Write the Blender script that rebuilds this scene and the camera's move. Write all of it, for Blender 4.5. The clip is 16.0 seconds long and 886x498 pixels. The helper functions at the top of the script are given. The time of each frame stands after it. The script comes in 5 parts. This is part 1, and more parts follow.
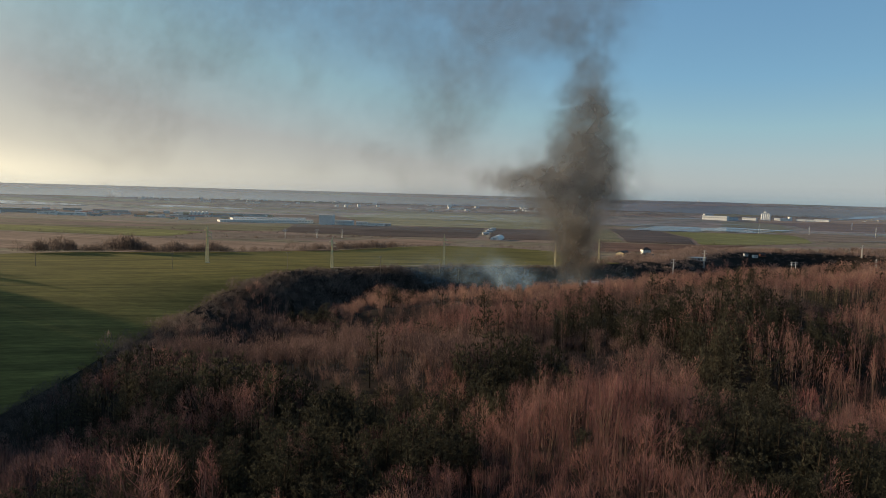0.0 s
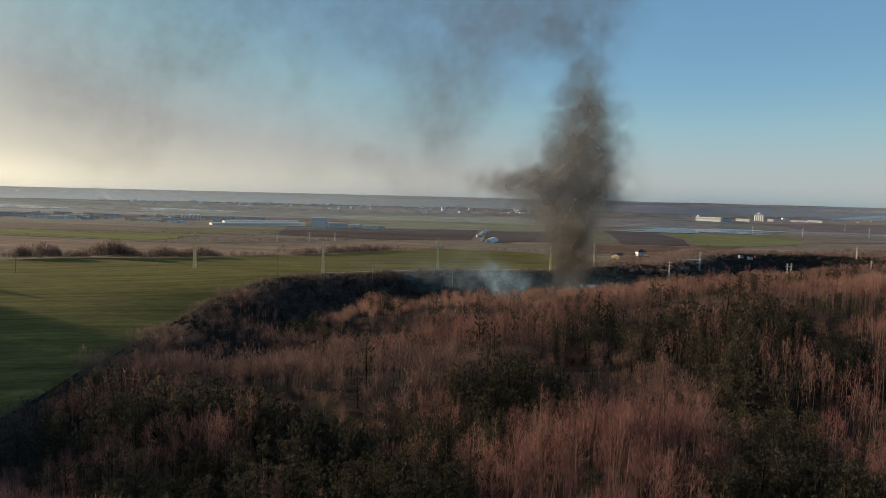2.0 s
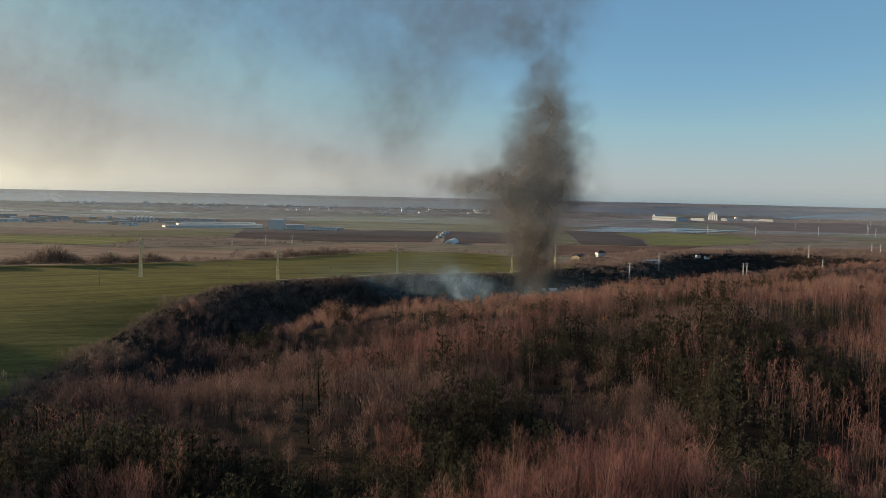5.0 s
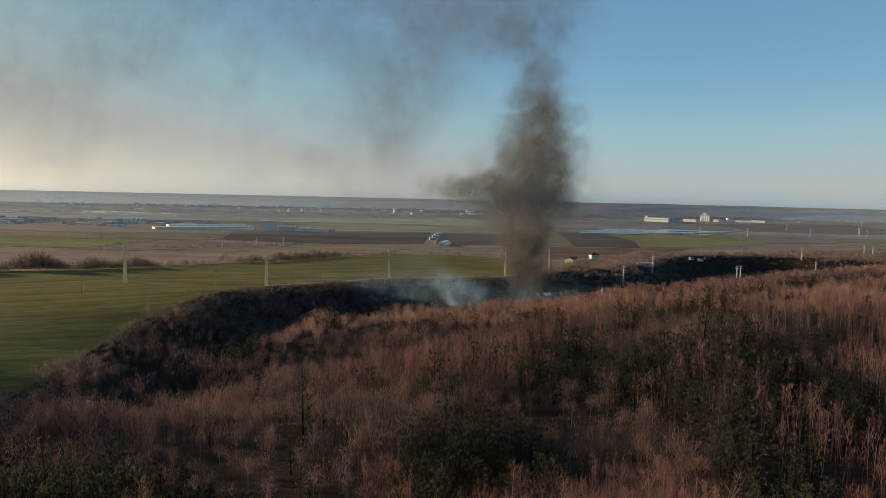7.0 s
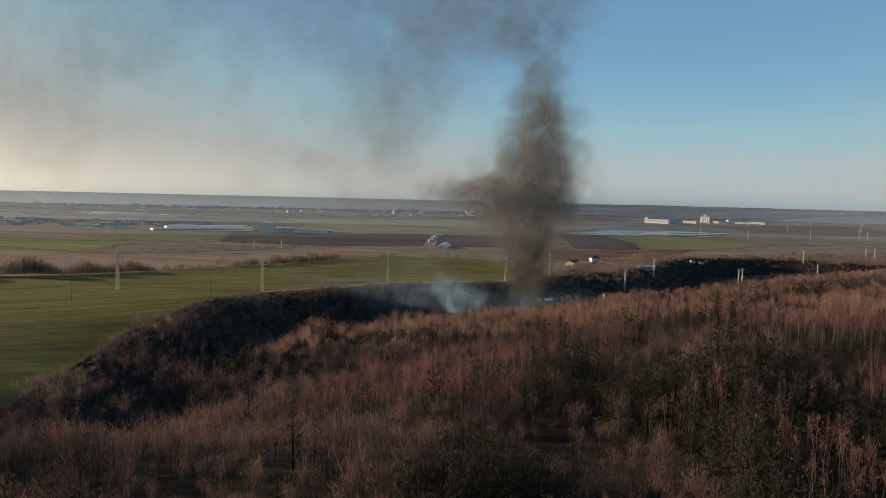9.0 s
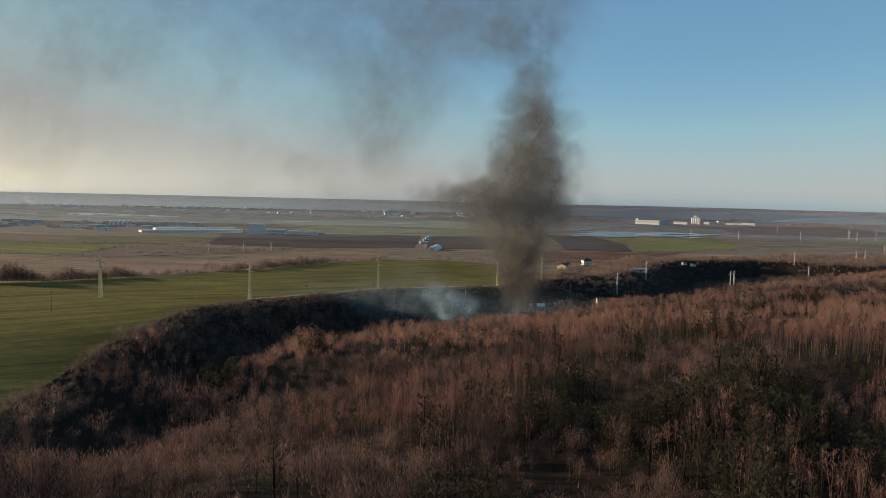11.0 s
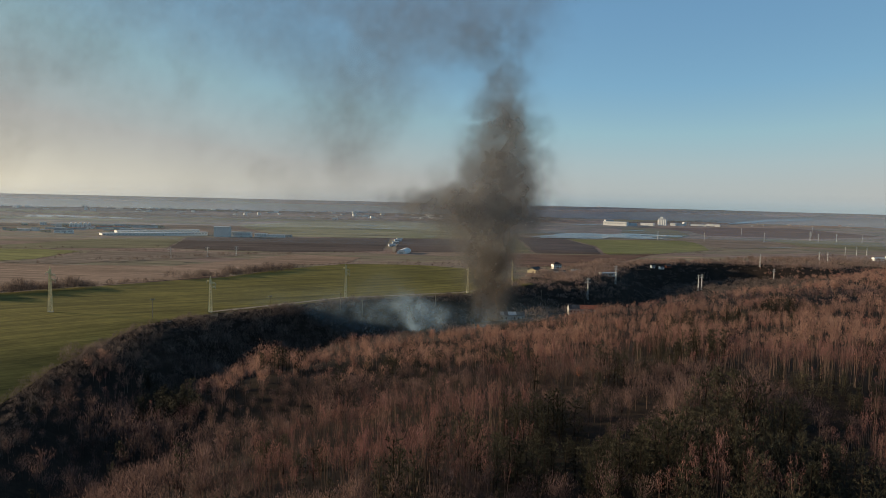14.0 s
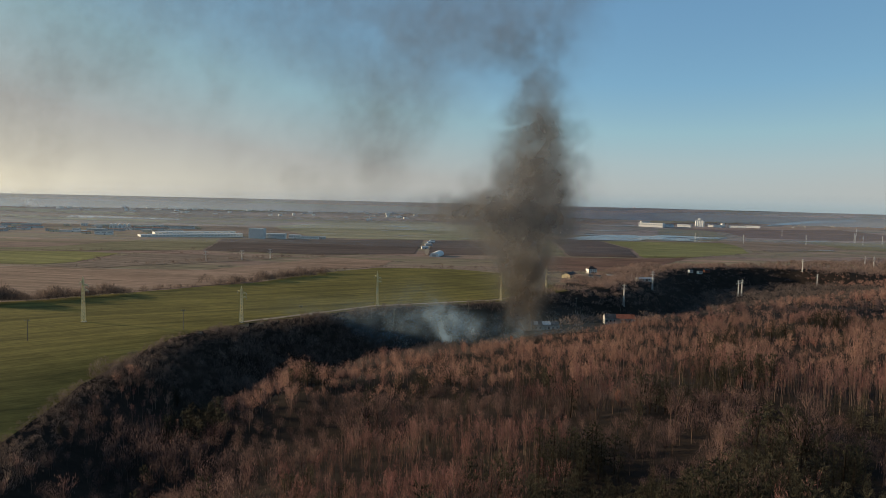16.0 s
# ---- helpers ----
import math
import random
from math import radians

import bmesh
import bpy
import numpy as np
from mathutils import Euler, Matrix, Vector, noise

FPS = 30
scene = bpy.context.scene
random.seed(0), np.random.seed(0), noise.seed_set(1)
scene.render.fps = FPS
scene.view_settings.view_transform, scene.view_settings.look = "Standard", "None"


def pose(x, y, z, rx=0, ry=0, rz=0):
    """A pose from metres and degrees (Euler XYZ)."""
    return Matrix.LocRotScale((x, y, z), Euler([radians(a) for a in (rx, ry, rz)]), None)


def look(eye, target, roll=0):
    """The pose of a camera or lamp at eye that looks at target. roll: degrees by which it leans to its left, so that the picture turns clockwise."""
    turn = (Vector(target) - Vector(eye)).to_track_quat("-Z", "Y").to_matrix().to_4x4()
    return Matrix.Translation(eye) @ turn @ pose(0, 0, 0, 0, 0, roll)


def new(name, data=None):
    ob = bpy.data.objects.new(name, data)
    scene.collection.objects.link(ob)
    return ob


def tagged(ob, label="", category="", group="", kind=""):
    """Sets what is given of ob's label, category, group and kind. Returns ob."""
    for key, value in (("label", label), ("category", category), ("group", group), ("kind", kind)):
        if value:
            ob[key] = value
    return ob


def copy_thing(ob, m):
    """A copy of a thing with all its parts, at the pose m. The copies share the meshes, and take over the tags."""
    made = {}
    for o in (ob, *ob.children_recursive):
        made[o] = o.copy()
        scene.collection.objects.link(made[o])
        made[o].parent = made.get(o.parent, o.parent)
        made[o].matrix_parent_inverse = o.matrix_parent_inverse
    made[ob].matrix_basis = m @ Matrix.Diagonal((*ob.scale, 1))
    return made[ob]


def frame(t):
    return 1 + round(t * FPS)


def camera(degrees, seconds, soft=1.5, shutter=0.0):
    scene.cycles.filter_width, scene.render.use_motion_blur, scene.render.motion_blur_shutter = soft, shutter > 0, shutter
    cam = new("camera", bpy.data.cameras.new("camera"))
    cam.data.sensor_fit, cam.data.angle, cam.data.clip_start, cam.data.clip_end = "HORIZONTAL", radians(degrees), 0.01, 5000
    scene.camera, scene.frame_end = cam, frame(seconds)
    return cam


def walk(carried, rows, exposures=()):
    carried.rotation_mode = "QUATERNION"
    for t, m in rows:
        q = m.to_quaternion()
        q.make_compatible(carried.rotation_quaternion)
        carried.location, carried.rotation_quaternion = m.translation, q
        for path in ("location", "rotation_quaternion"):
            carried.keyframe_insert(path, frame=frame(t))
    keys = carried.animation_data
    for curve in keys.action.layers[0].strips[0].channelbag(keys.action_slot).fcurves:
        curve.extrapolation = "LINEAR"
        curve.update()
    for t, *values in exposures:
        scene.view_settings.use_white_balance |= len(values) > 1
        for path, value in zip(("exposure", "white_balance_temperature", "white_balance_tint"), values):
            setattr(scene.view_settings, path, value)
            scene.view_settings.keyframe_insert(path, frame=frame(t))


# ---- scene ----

# ---- camera ----
cam = camera(64.2, 16.0, soft=0.5)


def aim(x, y, z, yaw, pitch, roll):
    return pose(x, y, z, 90 + pitch, 0, yaw) @ pose(0, 0, 0, 0, 0, roll)


PATH = [
    (0.0, 0.04, 0.00, 44.04, -0.007, -4.617, 1.598),
    (0.5, 0.06, 2.29, 44.24, -0.045, -4.555, 1.505),
    (1.0, 0.12, 4.56, 44.48, -0.075, -4.533, 1.469),
    (1.5, 0.19, 6.80, 44.75, -0.099, -4.498, 1.456),
    (2.0, 0.23, 9.00, 45.01, -0.497, -4.457, 1.422),
    (2.5, 0.27, 11.10, 45.28, -1.288, -4.429, 1.406),
    (3.0, 0.32, 13.14, 45.55, -1.709, -4.407, 1.349),
    (3.5, 0.36, 15.14, 45.83, -2.530, -4.378, 1.321),
    (4.0, 0.38, 17.16, 46.11, -3.134, -4.380, 1.319),
    (4.5, 0.40, 19.20, 46.40, -3.475, -4.379, 1.285),
    (7.0, 0.95, 29.43, 48.58, -4.355, -4.300, 1.283),
    (7.5, 1.08, 31.49, 49.11, -4.376, -4.281, 1.299),
    (8.0, 1.19, 33.55, 49.63, -4.391, -4.251, 1.312),
    (8.5, 1.31, 35.59, 50.15, -4.382, -4.244, 1.362),
    (11.0, 1.98, 44.49, 53.28, -5.111, -4.183, 1.355),
    (11.5, 2.06, 46.33, 53.91, -5.658, -4.158, 1.361),
    (12.0, 2.13, 48.18, 54.53, -6.210, -4.124, 1.342),
    (12.5, 2.21, 50.07, 55.13, -6.775, -4.092, 1.307),
    (13.0, 2.33, 51.99, 55.75, -7.230, -4.088, 1.325),
    (13.5, 2.49, 53.94, 56.45, -7.630, -4.080, 1.325),
    (14.0, 2.70, 55.92, 57.33, -7.626, -4.078, 1.388),
    (14.5, 2.92, 57.93, 58.41, -7.644, -4.092, 1.383),
    (15.0, 3.17, 59.88, 59.62, -7.360, -4.084, 1.353),
    (15.5, 3.46, 61.82, 60.90, -6.023, -4.100, 1.358),
    (16.0, 3.76, 63.78, 62.22, -4.934, -4.151, 1.386),
]
walk(cam, [(r[0], aim(*r[1:])) for r in PATH], exposures=[(0.0, 0.54, 6700, 4.5), (16.0, 0.54, 6700, 4.5)])

# ---- world and sun ----
SUN_AZ, SUN_EL = radians(-70), radians(11.5)
sun_dir = Vector((math.sin(SUN_AZ) * math.cos(SUN_EL), math.cos(SUN_AZ) * math.cos(SUN_EL), math.sin(SUN_EL)))
world = bpy.data.worlds.new("sky_world")
scene.world = world
world.use_nodes = True
wn = world.node_tree
sky = wn.nodes.new("ShaderNodeTexSky")
sky.sky_type = "NISHITA"
sky.sun_disc = False
sky.sun_elevation = SUN_EL
sky.sun_rotation = SUN_AZ % (2 * math.pi)
sky.altitude, sky.air_density, sky.dust_density, sky.ozone_density = 150, 0.6, 0.5, 1.1
wn.nodes["Background"].inputs["Strength"].default_value = 0.10
# winter haze greys the bright rim of the sky and leaves the height above it blue
red = wn.nodes.new("ShaderNodeSeparateColor")
wn.links.new(sky.outputs[0], red.inputs[0])
level = wn.nodes.new("ShaderNodeMath")
level.operation, level.inputs[1].default_value = "DIVIDE", 10.0
wn.links.new(red.outputs[0], level.inputs[0])
tones = wn.nodes.new("ShaderNodeValToRGB")
SKY_TONES = [(0.0, (0.30, 0.55, 1.15)), (0.10, (1.10, 2.20, 3.65)), (0.15, (1.45, 2.75, 4.10)), (0.215, (2.15, 3.35, 4.05)), (0.29, (2.75, 3.40, 3.75)),
             (0.385, (3.20, 3.25, 3.30)), (0.52, (3.90, 3.75, 3.50)), (0.70, (4.70, 4.35, 3.80)), (1.0, (7.0, 6.2, 4.9))]
while len(tones.color_ramp.elements) < len(SKY_TONES):
    tones.color_ramp.elements.new(0.5)
for el, (p, c) in zip(tones.color_ramp.elements, SKY_TONES):
    el.position, el.color = p, (*c, 1)
wn.links.new(level.outputs[0], tones.inputs[0])
wn.links.new(tones.outputs[0], wn.nodes["Background"].inputs["Color"])
sun = new("sun", bpy.data.lights.new("sun", "SUN"))
sun.data.energy, sun.data.angle, sun.data.color = 5.0, radians(1.4), (1.0, 0.79, 0.56)
sun.matrix_world = look((0, 0, 300), Vector((0, 0, 300)) - sun_dir)

# ---- the lie of the land ----
RIM = np.array([(-78, 40), (-86, 165), (-92, 230), (-96, 300), (-88, 374), (-68, 426), (0, 534), (98, 610),
                (150, 690), (245, 775), (325, 900), (410, 1050), (500, 1140), (600, 1200), (690, 1190), (745, 1130), (830, 1130), (950, 1210)], float)

BROW = np.array([(-52, 150), (-48, 295), (-22, 347), (20, 372), (80, 410), (135, 448), (225, 520), (300, 575), (400, 605), (595, 770), (900, 1000)], float)


def rim_distance(x, y, line=RIM):
    """Distance from the edge of the plateau, or from another line, positive on its right hand."""
    best = np.full(np.shape(x), 1e9)
    sign = np.ones(np.shape(x))
    for a, b in zip(line[:-1], line[1:]):
        d = b - a
        n = np.hypot(*d)
        u = np.clip(((x - a[0]) * d[0] + (y - a[1]) * d[1]) / (n * n), 0, 1)
        r = np.hypot(x - a[0] - u * d[0], y - a[1] - u * d[1])
        s = np.sign(d[1] * (x - a[0]) - d[0] * (y - a[1]))
        near = r < best - 1e-6
        best = np.where(near, r, best)
        sign = np.where(near, s, sign)
    return best * sign


def step(a, b, v):
    u = np.clip((v - a) / (b - a), 0, 1)
    return u * u * (3 - 2 * u)


def plateau(x, y):
    s = y + 0.5 * x
    near = -0.8 + 9 * (1 - np.exp(-np.maximum(340 - s, 0) / 270))
    knoll = 3 * np.exp(-((x - 480) / 150) ** 2 - ((y - 1120) / 120) ** 2) + 4 * np.exp(-((x - 830) / 150) ** 2 - ((y - 1280) / 150) ** 2)
    return np.where(s < 340, near, knoll - 72 + 71.2 * np.exp(-(np.maximum(s, 340) - 340) / 1150))


def wooded_hill(x, y):
    yy = np.maximum(y, 70)
    h = 21.0 - 0.098 * yy + 0.085 * np.clip(x, -150, 180) + 0.062 * np.clip(x - 180, 0, 700)
    h = h - 5.0 * np.exp(-((x + 12) / 40) ** 2 - ((y - 245) / 55) ** 2)
    h = h - 4.5 * step(165, 100, y) + 3.5 * np.exp(-((x - 108) / 45) ** 2 - ((y - 243) / 40) ** 2) + 3.5 * np.exp(-((x + 30) / 45) ** 2 - ((y - 320) / 35) ** 2)
    over = -rim_distance(x, y, BROW)
    h = h - ((3.0 + 3.0 * step(112, 165, x)) * step(2, 50, over) + 15.0 * step(130, 300, x) * step(5, 110, over)) * step(220, 330, y)
    return np.maximum(h, -72)


def height(x, y):
    """Height of the bare ground at a place."""
    x, y = np.asarray(x, float), np.asarray(y, float)
    d = rim_distance(x, y)
    top = plateau(x, y)
    low = wooded_hill(x, y)
    fade = step(1800, 1200, np.hypot(x, y))
    wide = 40 + 22 * step(230, 330, y) + 35 * step(780, 1000, y)
    k = step(0, 1, d / wide) * fade
    deep = step(110, 250, y + 0.2 * x)
    z = top * (1 - k) + low * k - (6.0 * deep + 15 * step(650, 950, y + 0.2 * x) * step(820, 640, x)) * fade * np.exp(-((d - 38) / 22) ** 2)
    z = z - 4.5 * np.exp(-np.abs(d) / 45) * (d < 0) * step(390, 250, y) - 4.5 * (d >= 0) * (1 - k) * step(390, 250, y)
    z = z + (0.7 * np.sin(x / 31 + 1) * np.sin(y / 27) + 1.3 * np.sin(x / 11 + 1.4 * np.sin(y / 23)) * np.sin(y / 13 + 0.8 * np.sin(x / 17))) * k
    z = z + 4.0 * (1 - np.exp(-np.abs(d) / 60)) * (d < 0) * step(390, 250, y)
    # an unseen long rise beside the flight, added to shade the near slope
    z = z + 41 * np.exp(-((x + 178 + 0.45 * y) / 62) ** 2) * step(-60, 60, y) * step(430, 190, y)
    r = np.hypot(x, y)
    far = np.minimum(2450 * 2400 / np.maximum(4850 - r, 200), 26000)
    return np.where(r > 2400, 48 - r * (48 - top) / far, z)

# ---- materials ----


def surface(name, rough=0.9, metal=0.0):
    m = bpy.data.materials.new(name)
    m.use_nodes = True
    b = m.node_tree.nodes["Principled BSDF"]
    b.inputs["Roughness"].default_value = rough
    b.inputs["Metallic"].default_value = metal
    b.inputs["Specular IOR Level"].default_value = 0.04
    return m, m.node_tree, b


def node(nt, kind, **values):
    n = nt.nodes.new(kind)
    for k, v in values.items():
        n.inputs[k.replace("_", " ")].default_value = v
    return n


def ramp(nt, source, stops):
    r = nt.nodes.new("ShaderNodeValToRGB")
    e = r.color_ramp.elements
    while len(e) < len(stops):
        e.new(0.5)
    for el, (p, c) in zip(e, stops):
        el.position, el.color = p, (*c, 1)
    nt.links.new(source, r.inputs[0])
    return r.outputs[0]


def place(nt, scale=(1, 1, 1), turn=0.0):
    """The place in the world, turned first and then scaled, so that a small x scale draws stripes along that turn."""
    g = nt.nodes.new("ShaderNodeNewGeometry")
    last = g.outputs["Position"]
    for name, value in (("Rotation", (0, 0, -turn)), ("Scale", scale)):
        mp = nt.nodes.new("ShaderNodeMapping")
        mp.inputs[name].default_value = value
        nt.links.new(last, mp.inputs["Vector"])
        last = mp.outputs[0]
    return last


def mix(nt, a, b, fac, mode="MIX"):
    m = nt.nodes.new("ShaderNodeMix")
    m.data_type, m.blend_type = "RGBA", mode
    for sock, v in ((m.inputs[0], fac), (m.inputs[6], a), (m.inputs[7], b)):
        if isinstance(v, (int, float)):
            sock.default_value = v
        elif isinstance(v, tuple):
            sock.default_value = (*v, 1)
        else:
            nt.links.new(v, sock)
    return m.outputs[2]


def mottled(name, c1, c2, size, c3=None, size2=None, rough=0.9, stretch=(1, 1, 1), turn=0.0, bump=0.0, metal=0.0, random_amount=0.0):
    """A surface of two or three colours in patches of about size metres, with a finer grain of size2 metres."""
    m, nt, b = surface(name, rough, metal)
    n1 = node(nt, "ShaderNodeTexNoise", Scale=1.0 / size, Detail=4.0, Roughness=0.6)
    nt.links.new(place(nt, stretch, turn), n1.inputs["Vector"])
    col = ramp(nt, n1.outputs[0], [(0.36, c1), (0.64, c2)])
    n2 = node(nt, "ShaderNodeTexNoise", Scale=1.0 / (size2 or size / 12), Detail=5.0, Roughness=0.7)
    nt.links.new(place(nt, stretch, turn), n2.inputs["Vector"])
    if c3:
        col = mix(nt, col, c3, ramp(nt, n2.outputs[0], [(0.45, (0, 0, 0)), (0.72, (1, 1, 1))]))
    else:
        col = mix(nt, col, ramp(nt, n2.outputs[0], [(0.3, (0.72, 0.72, 0.72)), (0.7, (1.2, 1.2, 1.2))]), 1.0, "MULTIPLY")
    if random_amount:
        oi = nt.nodes.new("ShaderNodeObjectInfo")
        lo = 1 - random_amount
        col = mix(nt, col, ramp(nt, oi.outputs["Random"], [(0, (lo, lo, lo)), (1, (1, 1, 1))]), 1.0, "MULTIPLY")
    nt.links.new(col, b.inputs["Base Color"])
    if bump:
        bp = node(nt, "ShaderNodeBump", Strength=0.6, Distance=bump)
        nt.links.new(n2.outputs[0], bp.inputs["Height"])
        nt.links.new(bp.outputs[0], b.inputs["Normal"])
    return m


def wood_of_trees(name, tones, rough=0.85, through_light=0.45):
    """Bark and twigs whose colour drifts from stand to stand and from stem to stem."""
    m, nt, b = surface(name, rough)
    n1 = node(nt, "ShaderNodeTexNoise", Scale=1 / 34, Detail=3.0, Roughness=0.65)
    nt.links.new(place(nt, (1, 1, 0.15)), n1.inputs["Vector"])
    col = ramp(nt, n1.outputs[0], [(0.33 + 0.34 * i / (len(tones) - 1), c) for i, c in enumerate(tones)])
    n2 = node(nt, "ShaderNodeTexNoise", Scale=1 / 2.6, Detail=2.0)
    nt.links.new(place(nt, (1, 1, 0.1)), n2.inputs["Vector"])
    col = mix(nt, col, ramp(nt, n2.outputs[0], [(0.32, (0.46, 0.46, 0.49)), (0.68, (1.5, 1.45, 1.4))]), 1.0, "MULTIPLY")
    g = nt.nodes.new("ShaderNodeNewGeometry")
    col = mix(nt, col, ramp(nt, g.outputs["Random Per Island"], [(0, (0.75, 0.75, 0.75)), (1, (1.25, 1.25, 1.25))]), 1.0, "MULTIPLY")
    nt.links.new(col, b.inputs["Base Color"])
    glow, both = nt.nodes.new("ShaderNodeBsdfTranslucent"), nt.nodes.new("ShaderNodeMixShader")
    nt.links.new(col, glow.inputs[0])
    both.inputs[0].default_value = through_light
    nt.links.new(b.outputs[0], both.inputs[1])
    nt.links.new(glow.outputs[0], both.inputs[2])
    nt.links.new(both.outputs[0], nt.nodes["Material Output"].inputs["Surface"])
    return m


# litter darker than its own colour, with the shade between the stems put in
M_shaded_litter = mottled("shaded_leaf_litter", (0.018, 0.014, 0.011), (0.034, 0.024, 0.018), 14, (0.014, 0.011, 0.010), 1.5, bump=0.3)


def wide_land(name, tones, size, specks):
    """Open country: strips of different crops, thin streaks along them and dark dots of scrub."""
    m, nt, b = surface(name)
    n1 = node(nt, "ShaderNodeTexNoise", Scale=1 / size, Detail=3.0, Roughness=0.65)
    nt.links.new(place(nt, (0.22, 1, 1), 0.06), n1.inputs["Vector"])
    col = ramp(nt, n1.outputs[0], [(0.3 + 0.4 * i / (len(tones) - 1), c) for i, c in enumerate(tones)])
    n2 = node(nt, "ShaderNodeTexNoise", Scale=9 / size, Detail=4.0, Roughness=0.7)
    nt.links.new(place(nt, (0.06, 1, 1), -0.04), n2.inputs["Vector"])
    col = mix(nt, col, ramp(nt, n2.outputs[0], [(0.32, (0.5, 0.5, 0.52)), (0.5, (1, 1, 1)), (0.68, (1.55, 1.5, 1.4))]), 1.0, "MULTIPLY")
    n3 = node(nt, "ShaderNodeTexNoise", Scale=1 / 22, Detail=4.0, Roughness=0.75)
    nt.links.new(place(nt, (0.55, 1, 1), 0.3), n3.inputs["Vector"])
    col = mix(nt, col, (0.045, 0.042, 0.038), ramp(nt, n3.outputs[0], [(specks, (0, 0, 0)), (specks + 0.05, (0.85, 0.85, 0.85))]))
    nt.links.new(col, b.inputs["Base Color"])
    return m


M_plain = wide_land("open_land", [(0.15, 0.098, 0.08), (0.23, 0.16, 0.13), (0.18, 0.155, 0.10), (0.27, 0.18, 0.145)], 120, 0.60)
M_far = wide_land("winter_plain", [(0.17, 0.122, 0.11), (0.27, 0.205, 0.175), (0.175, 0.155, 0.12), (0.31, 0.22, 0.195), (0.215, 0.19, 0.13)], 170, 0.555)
M_twigs = wood_of_trees("russet_twigs", [(0.132, 0.076, 0.072), (0.214, 0.106, 0.097), (0.246, 0.138, 0.120), (0.228, 0.090, 0.090)])
# lighter tan copy of the russet twigs; sun on the crest is put into it
M_sunlit_twigs = wood_of_trees("sunlit_twigs", [(0.180, 0.113, 0.096), (0.275, 0.162, 0.133), (0.310, 0.192, 0.152), (0.285, 0.138, 0.117)])
M_grey_twigs = wood_of_trees("grey_brown_twigs", [(0.096, 0.067, 0.063), (0.140, 0.092, 0.085), (0.178, 0.118, 0.104), (0.156, 0.087, 0.083)])
M_brush = wood_of_trees("bare_brush", [(0.098, 0.080, 0.074), (0.142, 0.114, 0.103), (0.125, 0.095, 0.084)])
M_scrub = wood_of_trees("pale_scrub", [(0.17, 0.13, 0.115), (0.27, 0.195, 0.168), (0.23, 0.175, 0.155)])
M_bark = wood_of_trees("bark", [(0.09, 0.068, 0.054), (0.125, 0.092, 0.07), (0.16, 0.12, 0.092)])
M_stem = wood_of_trees("pale_stems", [(0.12, 0.090, 0.075), (0.17, 0.128, 0.104), (0.215, 0.163, 0.133)])
M_pinebark = wood_of_trees("pine_bark", [(0.035, 0.028, 0.022), (0.055, 0.04, 0.03), (0.05, 0.04, 0.032)])
M_needles = wood_of_trees("pine_needles", [(0.036, 0.036, 0.026), (0.056, 0.052, 0.036), (0.090, 0.080, 0.056)])

# ---- building helpers ----


def link_mesh(name, verts, faces, materials, parent=None, indices=None, smooth=False):
    me = bpy.data.meshes.new(name)
    verts = np.asarray(verts, np.float32)
    faces = np.asarray(faces, np.int32)
    k = faces.shape[1]
    me.vertices.add(len(verts))
    me.vertices.foreach_set("co", verts.ravel())
    me.loops.add(faces.size)
    me.loops.foreach_set("vertex_index", faces.ravel())
    me.polygons.add(len(faces))
    me.polygons.foreach_set("loop_start", np.arange(len(faces), dtype=np.int32) * k)
    me.polygons.foreach_set("loop_total", np.full(len(faces), k, np.int32))
    for m in materials if isinstance(materials, (list, tuple)) else [materials]:
        me.materials.append(m)
    if indices is not None:
        me.polygons.foreach_set("material_index", np.asarray(indices, np.int32))
    if smooth:
        me.polygons.foreach_set("use_smooth", np.ones(len(faces), bool))
    me.update(calc_edges=True)
    ob = new(name, me)
    ob.parent = parent
    return ob


def part(name, bm, material, parent, label=""):
    me = bpy.data.meshes.new(name)
    bm.to_mesh(me)
    bm.free()
    me.materials.append(material)
    ob = new(name, me)
    ob.parent = parent
    if label:
        tagged(ob, label)
    return ob


def thing(name, x, y, z, turn=0.0, **tags):
    ob = new(name)
    ob.empty_display_size = 0.5
    ob.matrix_world = pose(x, y, z, 0, 0, turn)
    return tagged(ob, **tags)


def box(bm, sx, sy, sz, x=0, y=0, z=0, m=None):
    """A box with its base at z."""
    t = Matrix.Translation((x, y, z + sz / 2)) @ Matrix.Diagonal((sx, sy, sz, 1))
    return bmesh.ops.create_cube(bm, size=1, matrix=(m @ t) if m else t)["verts"]


def bar(bm, a, b, w, w2=None, sides=4):
    """A straight bar from a to b."""
    a, b = Vector(a), Vector(b)
    d = b - a
    m = Matrix.Translation((a + b) / 2) @ d.to_track_quat("Z", "Y").to_matrix().to_4x4()
    bmesh.ops.create_cone(bm, cap_ends=True, segments=sides, radius1=w * 0.7, radius2=(w if w2 is None else w2) * 0.7, depth=d.length, matrix=m)


def z_at(x, y):
    return float(height(x, y))


# ---- ground ----
radii = [0.0]
while radii[-1] < 4815:
    radii.append(radii[-1] + max(5.0, radii[-1] * 0.024))
radii = np.array([0.05] + radii[1:])
SPOKES = 384
ang = np.linspace(0, 2 * np.pi, SPOKES, endpoint=False)
gx, gy = np.outer(radii, np.sin(ang)), np.outer(radii, np.cos(ang))
gv = np.stack([gx.ravel(), gy.ravel(), height(gx, gy).ravel()], -1)
gi = np.arange(len(radii) * SPOKES).reshape(len(radii), SPOKES)
a, b = gi[:-1], gi[1:]
gf = np.stack([a, np.roll(a, -1, 1), np.roll(b, -1, 1), b], -1).reshape(-1, 4)
